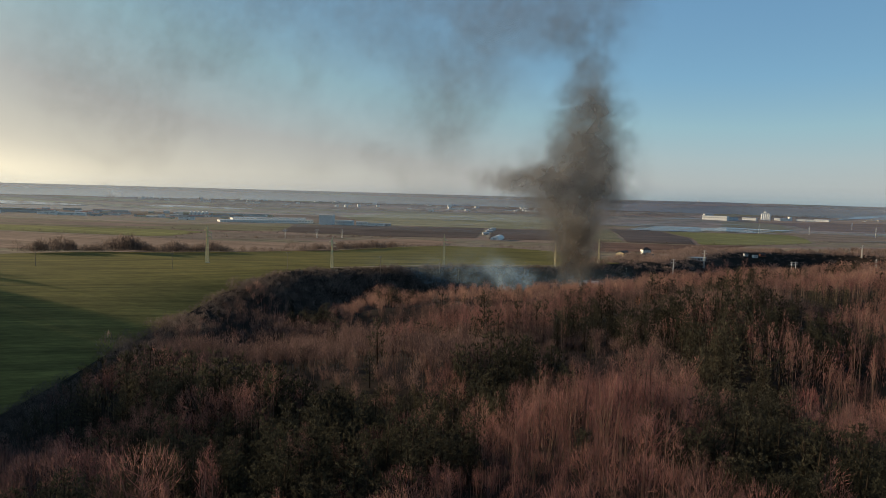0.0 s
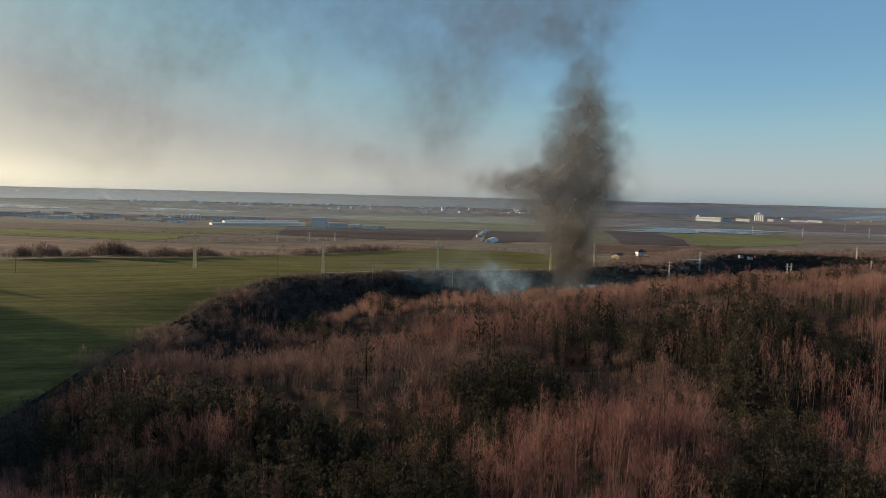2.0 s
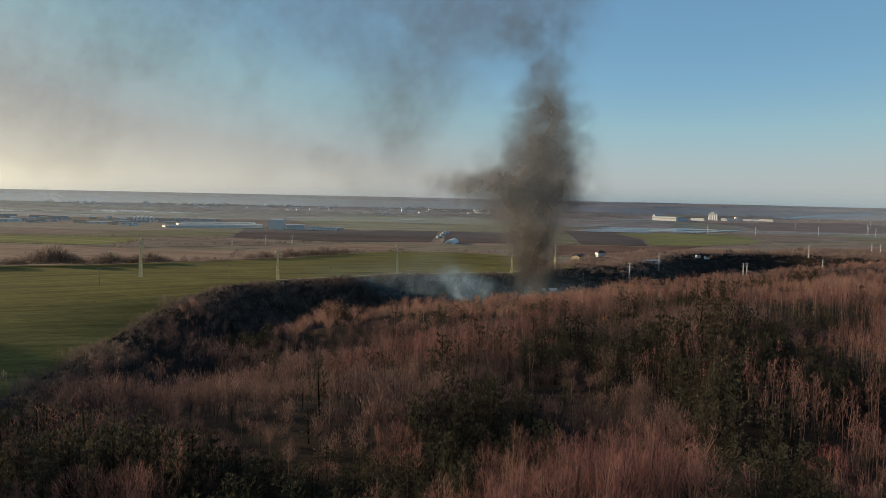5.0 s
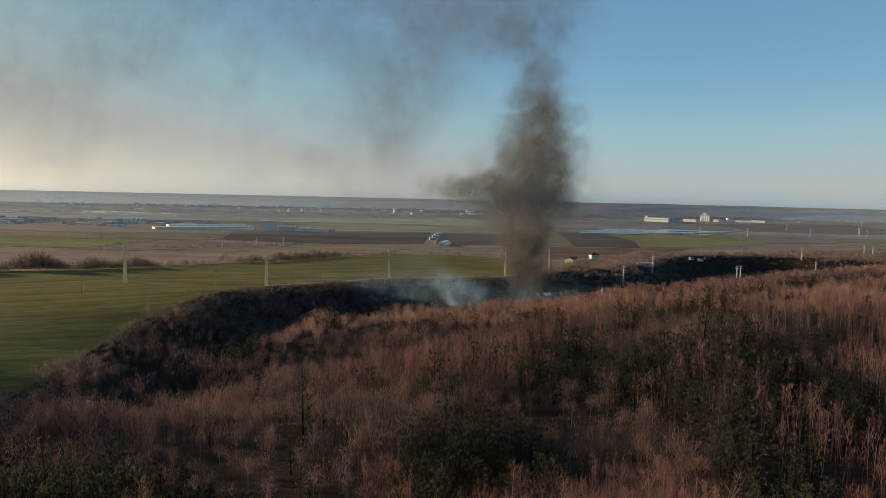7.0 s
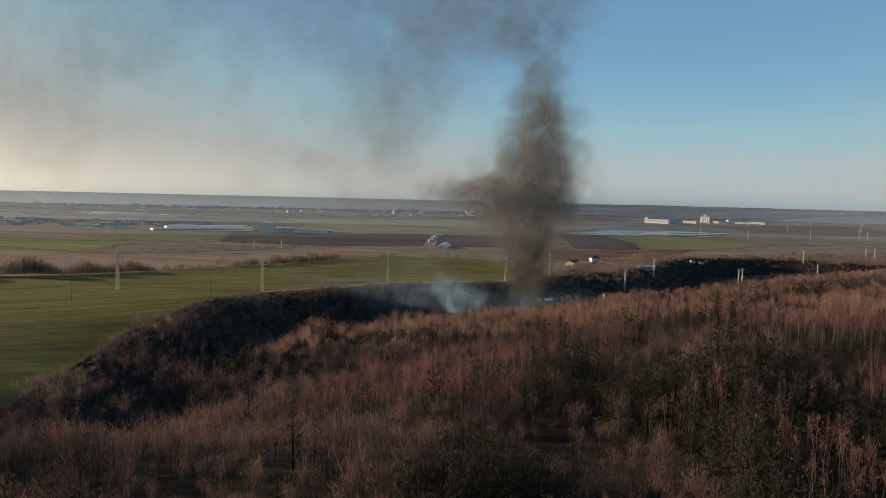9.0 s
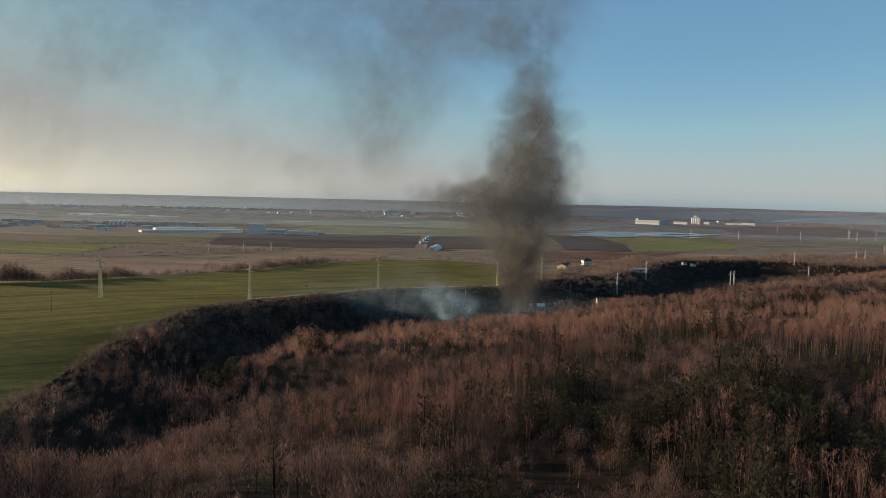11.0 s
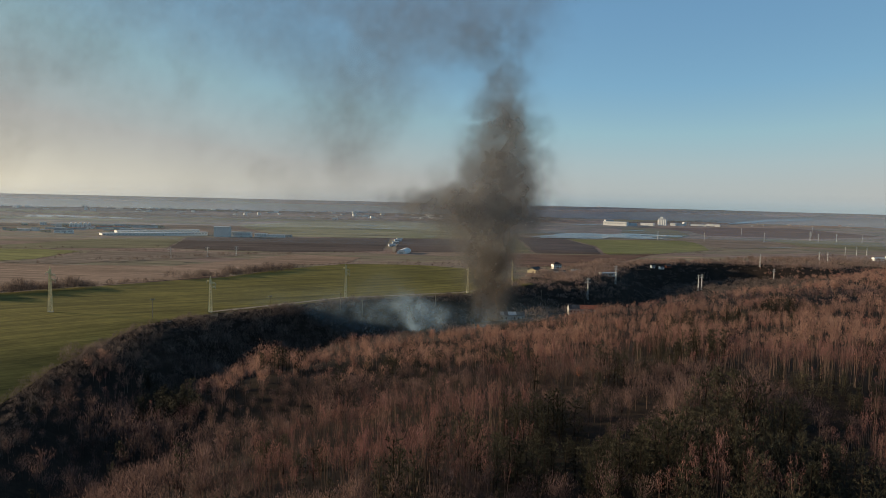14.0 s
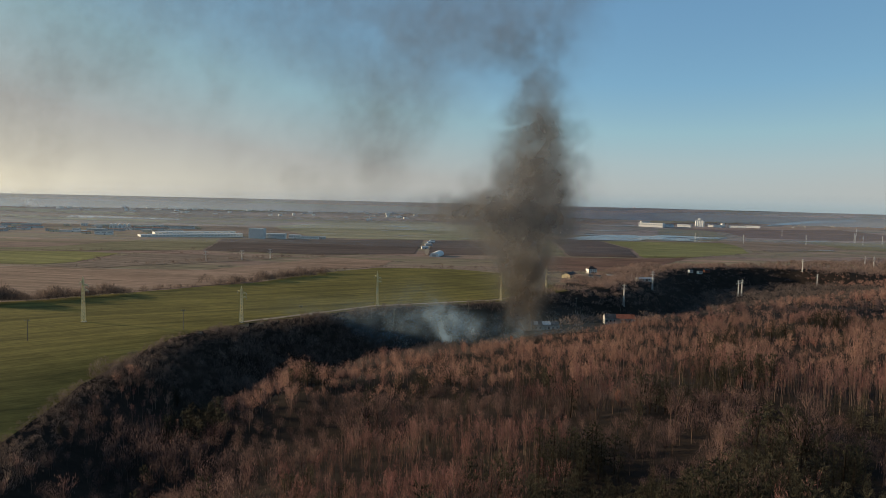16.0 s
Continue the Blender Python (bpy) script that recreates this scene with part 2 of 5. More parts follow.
fx, fy = gv[gf, 0].mean(1), gv[gf, 1].mean(1)
gf = gf[:, ::-1]
ground = link_mesh("ground", gv, gf, [M_plain, M_shaded_litter, M_far], indices=np.where(np.hypot(fx, fy) > 2700, 2, (rim_distance(fx, fy) > np.where(fy > 720, -60, 0)) & (np.hypot(fx, fy) < 1560)).astype(int), smooth=True)
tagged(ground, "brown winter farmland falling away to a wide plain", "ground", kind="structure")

# ---- trees ----
rng = np.random.default_rng(7)


def tube(points, widths, sides=3):
    """Triangles of a tapered limb through a few points."""
    tris = []
    rings = []
    for i, (p, w) in enumerate(zip(points, widths)):
        d = np.subtract(points[min(i + 1, len(points) - 1)], points[max(i - 1, 0)])
        d = d / (np.linalg.norm(d) + 1e-9)
        u = np.cross(d, (0.3, 0.9, 0.1))
        u = u / np.linalg.norm(u)
        v = np.cross(d, u)
        an = np.arange(sides) * 2 * np.pi / sides
        rings.append(np.asarray(p) + w * (np.cos(an)[:, None] * u + np.sin(an)[:, None] * v))
    for r0, r1 in zip(rings[:-1], rings[1:]):
        for k in range(sides):
            n = (k + 1) % sides
            tris += [(r0[k], r0[n], r1[n]), (r0[k], r1[n], r1[k])]
    return tris


def sliver(p, d, w):
    """One twig: a long thin triangle."""
    s = np.cross(d, rng.normal(size=3))
    s = s / (np.linalg.norm(s) + 1e-9) * w / 2
    return [(p - s, p + s, p + d)]


def bare_tree(h, limbs, twigs, width, reach=0.27, fine=0.06):
    """Trunk and crown triangles of a leafless broad-leaved tree: limbs that fan upwards and a dome of fine twigs."""
    lean = rng.normal(0, 0.3, 2)
    top = np.array([lean[0], lean[1], h * 0.72])
    mid = top * [0.35, 0.35, 0.5] + np.append(rng.normal(0, 0.12, 2), 0)
    trunk = tube([(0, 0, -0.6), mid, top], [width * 1.7, width * 1.2, width * 0.5])
    crown = []
    reach = reach * rng.uniform(0.85, 1.2)
    for i in range(limbs):
        f = 0.3 + 0.6 * (i + rng.uniform(0, 1)) / limbs
        p = top * f
        an = i * 2.4 + rng.normal(0, 0.4)
        r = h * reach * rng.uniform(0.45, 0.95)
        e = np.array([p[0] + math.cos(an) * r, p[1] + math.sin(an) * r, p[2] + h * rng.uniform(0.16, 0.3)])
        m = (p + e) / 2 + [0, 0, -0.02 * h]
        crown += tube([p, m, e], [width * 0.75, width * 0.5, width * 0.15])
    for i in range(twigs):
        d = rng.normal(size=3)
        d = d / np.linalg.norm(d)
        d[2] = abs(d[2]) if rng.uniform() < 0.8 else d[2] * 0.6
        k = rng.uniform(0.35, 0.95) ** 0.6
        q = np.array([lean[0] * 0.6, lean[1] * 0.6, h * 0.56]) + d * k * h * np.array([reach, reach, 0.33])
        way = d * [0.45, 0.45, 0.3] + [0, 0, 0.9] + rng.normal(0, 0.2, 3)
        crown += sliver(q, way / np.linalg.norm(way) * h * rng.uniform(0.07, 0.16), fine * rng.uniform(0.6, 1.3))
    return np.array(trunk), np.array(crown)


def dome_tree(h, twigs, width, fine, reach):
    """Trunk and crown triangles of a leafless tree: forking limbs, each ending in a spray of fine twigs, under a rounded outline."""
    r = h * reach * rng.uniform(0.85, 1.2)
    lean = rng.normal(0, 0.25, 2)
    fork = np.array([lean[0] * 0.6, lean[1] * 0.6, h * rng.uniform(0.28, 0.4)])
    trunk = tube([(0, 0, -0.6), fork, (lean[0], lean[1], h * 0.72)], [width * 1.6, width * 1.1, width * 0.4])
    crown = []
    squash = rng.uniform(0.40, 0.50)
    sprays = int(rng.integers(6, 10)) if twigs > 100 else 5
    ends = []
    for i in range(sprays):
        u = (i + 0.5) / sprays
        an = i * 2.4 + rng.normal(0, 0.3)
        out = math.sqrt(u) * rng.uniform(0.55, 0.8)
        e = np.array([lean[0] + math.cos(an) * r * out, lean[1] + math.sin(an) * r * out, h * (0.46 + squash * 0.72 * math.sqrt(max(0, 1 - out * out)) * rng.uniform(0.8, 1.05))])
        ends.append(e)
        crown += tube([fork + (e - fork) * 0.05, e], [width * 0.6, width * 0.2])
    for i in range(twigs):
        e = ends[i % sprays]
        out = (e - fork) / np.linalg.norm(e - fork)
        way = out * 0.75 + rng.normal(0, 0.36, 3) + [0, 0, 0.45]
        way = way / np.linalg.norm(way)
        q = e - out * h * rng.uniform(-0.02, 0.36) + rng.normal(0, 0.16, 3) * r
        crown += sliver(q, way * h * rng.uniform(0.045, 0.11), fine * rng.uniform(0.6, 1.3))
    return np.array(trunk), np.array(crown)


def stemmy_tree(h, stems, twigs, width, fine):
    """Trunk and crown triangles of slim upright stems from one root, feathered with short twigs."""
    trunk, crown = [], []
    for s in range(stems):
        foot = np.append(rng.normal(0, 0.35, 2), -0.6)
        lean = rng.normal(0, 0.55, 2)
        hh = h * rng.uniform(0.78, 1.05)
        mid = np.array([foot[0] + lean[0] * 0.35, foot[1] + lean[1] * 0.35, hh * 0.5]) + np.append(rng.normal(0, 0.1, 2), 0)
        top = np.array([foot[0] + lean[0], foot[1] + lean[1], hh])
        trunk += tube([foot, mid, top], [width * 1.5, width, width * 0.25])
        for i in range(3):
            p = mid + (top - mid) * rng.uniform(0, 0.6)
            an = rng.uniform(0, 6.3)
            e = p + np.array([math.cos(an) * 0.35, math.sin(an) * 0.35, 1.0]) * hh * rng.uniform(0.14, 0.26)
            crown += tube([p, e], [width * 0.55, width * 0.15])
        for i in range(twigs):
            f = rng.uniform(0, 1) ** 0.8
            q = mid + (top - mid) * f + rng.normal(0, 0.5, 3) * (1.2 - f)
            an = rng.uniform(0, 6.3)
            d = np.array([math.cos(an), math.sin(an), rng.uniform(0.5, 2.8)])
            crown += sliver(q, d / np.linalg.norm(d) * h * rng.uniform(0.03, 0.09), fine * rng.uniform(0.6, 1.3))
    return np.array(trunk), np.array(crown)


def pine(h, tiers, tufts, size, needles=6):
    """Trunk and crown triangles of a bushy pine: rising boughs with tufts of needles up to a rounded tip."""
    lean = rng.normal(0, 0.25, 2)
    top = np.array([lean[0], lean[1], h * 0.9])
    trunk = tube([(0, 0, -0.6), top * 0.5, top], [0.16, 0.11, 0.03], 4)
    crown = []
    for i in range(tiers):
        f = 0.12 + 0.88 * (i + rng.uniform(0, 1)) / tiers
        reach = h * 0.25 * (1.12 - f) ** 0.55 * rng.uniform(0.7, 1.2)
        c = top * f
        n = max(4, int(7 - 3 * f))
        a0 = rng.uniform(0, 6.3)
        for k in range(n):
            an = a0 + 2 * np.pi * k / n + rng.normal(0, 0.35)
            d = np.array([math.cos(an), math.sin(an), 0.35 + 0.75 * f])
            e = c + d * reach * rng.uniform(0.65, 1.25)
            crown += sliver(c, e - c, 0.07)
            for j in range(tufts):
                q = c + (e - c) * rng.uniform(0.4, 1.05) + rng.normal(0, 0.12, 3)
                for s in range(needles):
                    dd = d * 0.45 + rng.normal(0, 0.55, 3) + [0, 0, 0.55]
                    crown += sliver(q, dd / np.linalg.norm(dd) * size * rng.uniform(0.7, 1.3), size * rng.uniform(0.2, 0.36))
    for s in range(10):
        crown += sliver(top, np.array([*rng.normal(0, 0.4, 2), 0.8]) * size, size * 0.3)
    return np.array(trunk), np.array(crown)


def bush(h, n, width):
    """A rounded thicket of thin shoots."""
    out = []
    for i in range(n):
        d = rng.normal(size=3)
        d[2] = abs(d[2]) * 1.1
        d = d / np.linalg.norm(d)
        q = np.array([0, 0, h * 0.12]) + d * [h * 0.5, h * 0.5, h * 0.72] * rng.uniform(0.2, 1) ** 0.5 * 0.92
        way = d * [0.5, 0.5, 0.3] + [0, 0, 0.8] + rng.normal(0, 0.22, 3)
        out += sliver(q, way / np.linalg.norm(way) * h * rng.uniform(0.1, 0.22), width * rng.uniform(0.5, 1.3))
    return np.zeros((0, 3, 3)), np.array(out)


def stand(name, spots, kinds, materials, heights, label, category, widen=1.0):
    """One object out of many alike trees: spots (x, y), kinds of tree to choose from."""
    if not len(spots):
        return None
    zs = height(spots[:, 0], spots[:, 1])
    pick = rng.integers(0, len(kinds), len(spots))
    vs, mi = [], []
    for k, shape in enumerate(kinds):
        sel = np.flatnonzero(pick == k)
        if not len(sel):
            continue
        an = rng.uniform(0, 2 * np.pi, len(sel))
        px, py = spots[sel, 0], spots[sel, 1]
        roll = 1 + 0.24 * np.sin(px / 9 + 1.7 * np.sin(py / 19)) + 0.2 * np.sin(py / 7.1 + px / 15)
        sc = rng.uniform(*heights, len(sel)) * roll
        edge_d = rim_distance(px, py)
        brow_d = rim_distance(px, py, BROW)
        sc = sc * np.where((py > 330) & (px > 50) & (brow_d > -80), np.clip(0.7 + brow_d / 80, 0.5, 1), 1)
        sc = sc * np.where(edge_d > 0, np.clip(0.5 + edge_d / 50, 0.5, 1), 1)
        wide = widen * sc * rng.uniform(0.85, 1.2, len(sel))
        for slot, tri in enumerate(shape):
            if not len(tri):
                continue
            p = tri.reshape(1, -1, 3)
            c, s = np.cos(an)[:, None], np.sin(an)[:, None]
            q = np.stack([(p[..., 0] * c - p[..., 1] * s) * wide[:, None], (p[..., 0] * s + p[..., 1] * c) * wide[:, None], p[..., 2] * sc[:, None]], -1)
            q += np.stack([spots[sel, 0], spots[sel, 1], zs[sel]], -1)[:, None, :]
            vs.append(q.reshape(-1, 3))
            mi.append(np.full(len(sel) * len(tri), slot))
    v = np.concatenate(vs)
    ob = link_mesh(name, v, np.arange(len(v)).reshape(-1, 3), materials, indices=np.concatenate(mi))
    return tagged(ob, label, category, kind="stuff")


def scatter(x0, x1, y0, y1, gap):
    """Places about gap metres apart, unevenly."""
    xs, ys = np.meshgrid(np.arange(x0, x1, gap), np.arange(y0, y1, gap))
    p = np.stack([xs.ravel(), ys.ravel()], -1)
    p = p + rng.uniform(-0.55, 0.55, p.shape) * gap
    return p


def in_blobs(p, blobs):
    """True where a place lies in one of the ragged ovals (x, y, rx, ry, turn)."""
    inside = np.zeros(len(p), bool)
    for x, y, rx, ry, turn in blobs:
        c, s = math.cos(radians(turn)), math.sin(radians(turn))
        u = ((p[:, 0] - x) * c + (p[:, 1] - y) * s) / rx
        v = (-(p[:, 0] - x) * s + (p[:, 1] - y) * c) / ry
        inside |= u * u + v * v + 0.35 * np.sin(p[:, 0] / 3.1 + y) * np.sin(p[:, 1] / 3.7 + x) < 1
    return inside


def in_sight(p, side=40):
    """The fan of land that lies ahead of the flight."""
    return np.abs(p[:, 0] - 0.07 * p[:, 1]) < 0.74 * p[:, 1] + side


# ragged ovals of pine: place, half lengths, turn
PINES_NEAR = [(-34, 117, 42, 10, 0), (-8, 110, 22, 11, 10), (-17, 88, 26, 12, 0), (-13, 68, 11, 9, 0), (-36, 72, 16, 6, 10), (17, 117, 9, 7, 0),
              (44, 104, 8, 14, -15), (34, 80, 10, 10, 0), (38, 66, 11, 10, 0), (52, 114, 8, 7, 0)]
PINES_SLOPE = [(14, 131, 13, 10, 40), (-66, 136, 14, 6, 0), (51, 128, 7, 13, -10), (72, 141, 18, 6, -10), (78, 132, 13, 8, 0), (80, 166, 9, 20, 0)]
PINES_UPPER = [(45, 202, 10, 9, 0), (35, 182, 9, 6, 0), (43, 187, 14, 6, 0), (56, 180, 20, 7, 0), (82, 182, 14, 7, 0), (89, 205, 6, 11, 0), (27, 188, 8, 5, 0),
               (0, 197, 6, 4, 0), (-13, 210, 5, 4, 0), (12, 171, 4, 3, 0), (-92, 100, 22, 9, 10), (116, 205, 7, 14, 10), (52, 165, 14, 8, 0), (66, 160, 10, 10, 0),
               (48, 147, 9, 5, 0), (72, 172, 9, 6, 0), (36, 176, 9, 5, 0)]
PINES_BROW = [(83, 246, 14, 5, 10), (102, 256, 20, 5, 15), (29, 314, 20, 6, 10), (59, 298, 11, 7, 0), (110, 292, 10, 15, -20), (140, 335, 22, 6, 40),
              (168, 357, 30, 6, 25), (204, 386, 42, 6, 8), (240, 398, 25, 5, 0), (-55, 288, 9, 14, 0), (-60, 310, 9, 12, 0), (-22, 328, 10, 6, 0)]
PINES = PINES_NEAR + PINES_SLOPE + PINES_UPPER + PINES_BROW

near_trees = [stemmy_tree(rng.uniform(7.5, 9.8), 4, 90, 0.037, 0.026) for i in range(8)] + [bare_tree(rng.uniform(6.5, 8.5), 12, 380, 0.045, 0.27, 0.026) for i in range(4)]
mid_stems = [stemmy_tree(rng.uniform(7.5, 9.6), 3, 50, 0.032, 0.05) for i in range(8)]
mid_domes = [dome_tree(rng.uniform(6.5, 9.5), 290, 0.06, 0.06, rng.uniform(0.33, 0.42)) for i in range(9)]
far_stems = [dome_tree(rng.uniform(7.5, 9.5), 110, 0.045, 0.08, rng.uniform(0.22, 0.27)) for i in range(6)]
far_domes = [dome_tree(rng.uniform(6.5, 9.5), 240, 0.06, 0.095, rng.uniform(0.33, 0.42)) for i in range(8)]
ridge_trees = [dome_tree(rng.uniform(7, 9.5), 74, 0.07, 0.27, 0.42) for i in range(7)]
dist_trees = [dome_tree(9, 40, 0.2, 0.75, 0.5) for i in range(5)]
near_pines = [pine(rng.uniform(6.5, 9), 10, 3, 0.36, 6) for i in range(6)]
mid_pines = [pine(8.0, 8, 2, 0.52, 5) for i in range(5)]
bushes = [bush(5, 150, 0.12) for i in range(6)]
far_bushes = [bush(6, 48, 0.42) for i in range(6)]

BARK_TWIGS, BARK_NEEDLES, BARK_BRUSH, BARK_GREY, BARK_SCRUB, BARK_SUNLIT = [M_stem, M_twigs], [M_pinebark, M_needles], [M_bark, M_brush], [M_bark, M_grey_twigs], [M_bark, M_scrub], [M_stem, M_sunlit_twigs]


def woodland(spots):
    """Sorts places into thicket in the valley, pines and leafless trees."""
    e = rim_distance(spots[:, 0], spots[:, 1], BROW)
    d = rim_distance(spots[:, 0], spots[:, 1])
    valley = ((e < -14) & (spots[:, 1] + 0.2 * spots[:, 0] > 300) & (spots[:, 0] < 690)) | (d < 11)
    yard = in_blobs(spots, [(106, 522, 24, 26, 15), (172, 555, 28, 30, 25), (70, 540, 12, 10, 0)])
    pines = ((in_blobs(spots, PINES) & (rng.uniform(size=len(spots)) < 0.93)) | (rng.uniform(size=len(spots)) < 0.016)) & ~valley
    gaps = np.sin(spots[:, 0] / 7 + 2 * np.sin(spots[:, 1] / 23)) * np.sin(spots[:, 1] / 9 + 1) > 0.78
    return valley & ~yard, pines & ~yard, ~valley & ~pines & ~gaps & ~yard


def ahead(x0, x1, y0, y1, gap, r0, r1):
    p = scatter(x0, x1, y0, y1, gap)
    r = np.hypot(p[:, 0], p[:, 1])
    return p[in_sight(p) & (r >= r0) & (r < r1) & (rim_distance(p[:, 0], p[:, 1]) > 2)]


behind = scatter(-75, 90, -45, 46, 7.5)
stand("bare_woodland_behind", behind, far_stems, BARK_TWIGS, (0.7, 1.05), "leafless russet trees on the hillside under the flight", "trees", 1.3)
# unseen wood on the added rise, there to cast a ragged shadow
beside = scatter(-420, -85, 40, 400, 8)
beside = beside[beside[:, 0] < -0.68 * beside[:, 1] - 42]
stand("tall_wood_beside", beside, dist_trees, BARK_TWIGS, (0.5, 1.7), "tall leafless wood added out of view on the rise to cast shade", "trees", 0.8)
near = ahead(-100, 130, 46, 150, 2.8, 0, 125)
valley, pines, bare = woodland(near)
NEAR_BARE, NEAR_PINES = near[bare], near[pines]
stand("valley_thicket_near", near[valley], bushes, BARK_BRUSH, (0.6, 1.0), "low leafless scrub along the field edge", "thicket")


def planted(q):
    """True in the stands of slim planted stems, false under spreading trees."""
    return np.sin(q[:, 0] / 24 + 1.2) * np.sin(q[:, 1] / 29 + 0.6) + 0.006 * (q[:, 0] - 50) > 0


def mixed(name, x0, x1, y0, y1, r0, r1, gap_stems, gap_domes, stems, domes, label, woods):
    """Leafless woodland: planted stands and spreading trees side by side."""
    q = ahead(x0, x1, y0, y1, gap_stems, r0, r1)
    _, _, bare = woodland(q)
    stand(name, q[bare & planted(q)], stems, woods[0], (0.75, 1.1), "slim leafless russet trees in dense planted stands on " + label, "trees")
    q = ahead(x0, x1, y0, y1, gap_domes, r0, r1)
    _, _, bare = woodland(q)
    stand(name, q[bare & ~planted(q)], domes, woods[1], (0.72, 1.12), "spreading leafless brown trees with rounded crowns on " + label, "trees", 1.05)


mixed("bare_woodland_slope", -130, 260, 80, 210, 125, 205, 3.0, 3.8, mid_stems, mid_domes, "the slope", (BARK_TWIGS, BARK_GREY))
mixed("bare_woodland_slope", -130, 260, 100, 310, 205, 300, 3.7, 5.0, mid_stems, mid_domes, "the upper slope", (BARK_TWIGS, BARK_GREY))
mid = ahead(-130, 260, 80, 310, 3.3, 125, 300)
valley, pines, bare = woodland(mid)
stand("pine_wood_slope", mid[pines], mid_pines, BARK_NEEDLES, (0.8, 1.2), "dark green pines in clumps on the slope", "trees")
stand("valley_thicket_slope", mid[valley], bushes, BARK_BRUSH, (0.7, 1.15), "dark leafless scrub below the field edge", "thicket")
mixed("bare_woodland_brow", -130, 420, 200, 520, 300, 480, 4.3, 5.3, far_stems, far_domes, "the brow of the hill", (BARK_SUNLIT, BARK_SUNLIT))
far = ahead(-130, 420, 200, 520, 4.4, 300, 480)
valley, pines, bare = woodland(far)
stand("pine_wood_brow", far[pines], mid_pines, BARK_NEEDLES, (0.6, 0.95), "dark green pines near the brow", "trees")
stand("valley_thicket", far[valley], bushes, BARK_BRUSH, (0.7, 1.3), "dark leafless thicket filling the shaded valley", "thicket", 1.2)
ridge = ahead(-60, 1050, 200, 1420, 8.8, 480, 1480)
valley, pines, bare = woodland(ridge)
stand("bare_woodland_ridge", ridge[bare], ridge_trees, BARK_SUNLIT, (0.65, 1.1), "leafless russet trees along the ridge", "trees", 1.4)
stand("pine_wood_ridge", ridge[pines], mid_pines, BARK_NEEDLES, (0.6, 0.9), "a few dark pines on the ridge", "trees")
stand("valley_thicket_far", ridge[valley][::2], far_bushes, BARK_BRUSH, (0.8, 1.4), "dark leafless thicket on the shaded valley side", "thicket", 1.6)

# ---- woods and hedges beyond the valley ----
hill = scatter(250, 1900, 700, 1900, 10)
hr = np.hypot(hill[:, 0], hill[:, 1])
wooded = (hill[:, 0] > 0.42 * hill[:, 1] + 60) & (hill[:, 1] < 1050 + 0.62 * (hill[:, 0] - 300)) & (hr < 1900)
keep = in_sight(hill) & wooded & ((rim_distance(hill[:, 0], hill[:, 1]) < -4) | (hr > 1470))
stand("bare_woodland_hills", hill[keep], dist_trees, BARK_SCRUB, (0.6, 1.0), "leafless brown woodland over the distant hills", "trees", 1.5)


def along(line, gap, width):
    """Places strewn along a line."""
    out = []
    for (x0, y0), (x1, y1) in zip(line[:-1], line[1:]):
        n = max(1, int(math.hypot(x1 - x0, y1 - y0) / gap))
        u = (np.arange(n) + rng.uniform(0, 1, n)) / n
        out.append(np.stack([x0 + (x1 - x0) * u, y0 + (y1 - y0) * u], -1) + rng.normal(0, width, (n, 2)))
    return np.concatenate(out)


def hedge(line, gap, width, sizes, label, kinds=far_bushes, widen=1.0, name="hedge"):
    return stand(name, along(line, gap, width), kinds, BARK_BRUSH, sizes, label, "hedge", widen)


hedge([(-250, 420), (-194, 503), (-181, 535), (-169, 566)], 0.9, 3.5, (1.5, 2.3), "tall leafless hedge along the far side of the green field", bushes)
hedge([(-166, 580), (-156, 613), (-143, 643)], 2.5, 2, (0.6, 1.1), "gappy row of low bushes beside the green field", bushes)
hedge([(-138, 660), (-128, 680), (-107, 720), (-89, 776), (-58, 866)], 1.2, 5, (1.1, 1.8), "leafless hedge along the far side of the green field", bushes)
hedge([(-50, 900), (-2, 992), (66, 1012), (112, 1008), (170, 960)], 5, 3, (0.3, 0.8), "scattered bushes at the end of the green field")
hedge([(60, 1030), (150, 1040), (230, 1010), (300, 1010)], 4, 10, (0.5, 1.0), "brushwood between the fields")
hedge([(-337, 910), (-350, 1000), (-357, 1106), (-290, 1190), (-219, 1190)], 6, 4, (0.3, 0.8), "thin hedge between fields")
hedge([(-290, 900), (-264, 915), (-230, 1010), (-150, 1150), (-90, 1190)], 4, 8, (0.5, 1.0), "leafless scrub along a ditch")
hedge([(-500, 1115), (-290, 1285), (-104, 1250), (70, 1340), (280, 1420)], 9, 5, (0.3, 0.9), "thin line of bushes along a track")
hedge([(-600, 820), (-338, 810), (-282, 815)], 7, 3, (0.2, 0.6), "low scrub along a track")
hedge([(300, 1395), (380, 1440), (525, 1462), (660, 1500)], 7, 4, (0.4, 0.9), "pale bushes along a field edge")
hedge([(620, 1470), (800, 1600), (920, 1720), (1030, 1880)], 8, 8, (0.4, 1.0), "scrub at the edge of the hill wood")
hedge([(-79, 110), (-83, 165), (-89, 230), (-93, 300), (-85, 374), (-65, 424), (2, 529), (98, 604), (150, 684)], 1.7, 1.6, (0.5, 1.0), "grey bushes along the near edge of the green field", bushes)
bank = scatter(-100, 170, 60, 700, 2.6)
bank_d = rim_distance(bank[:, 0], bank[:, 1])
stand("bank_scrub", bank[(bank_d > 0) & (bank_d < 15) & in_sight(bank)], [bush(5, 90, 0.11) for i in range(6)], BARK_BRUSH, (0.55, 1.2), "brown leafless scrub on the bank below the field", "thicket")
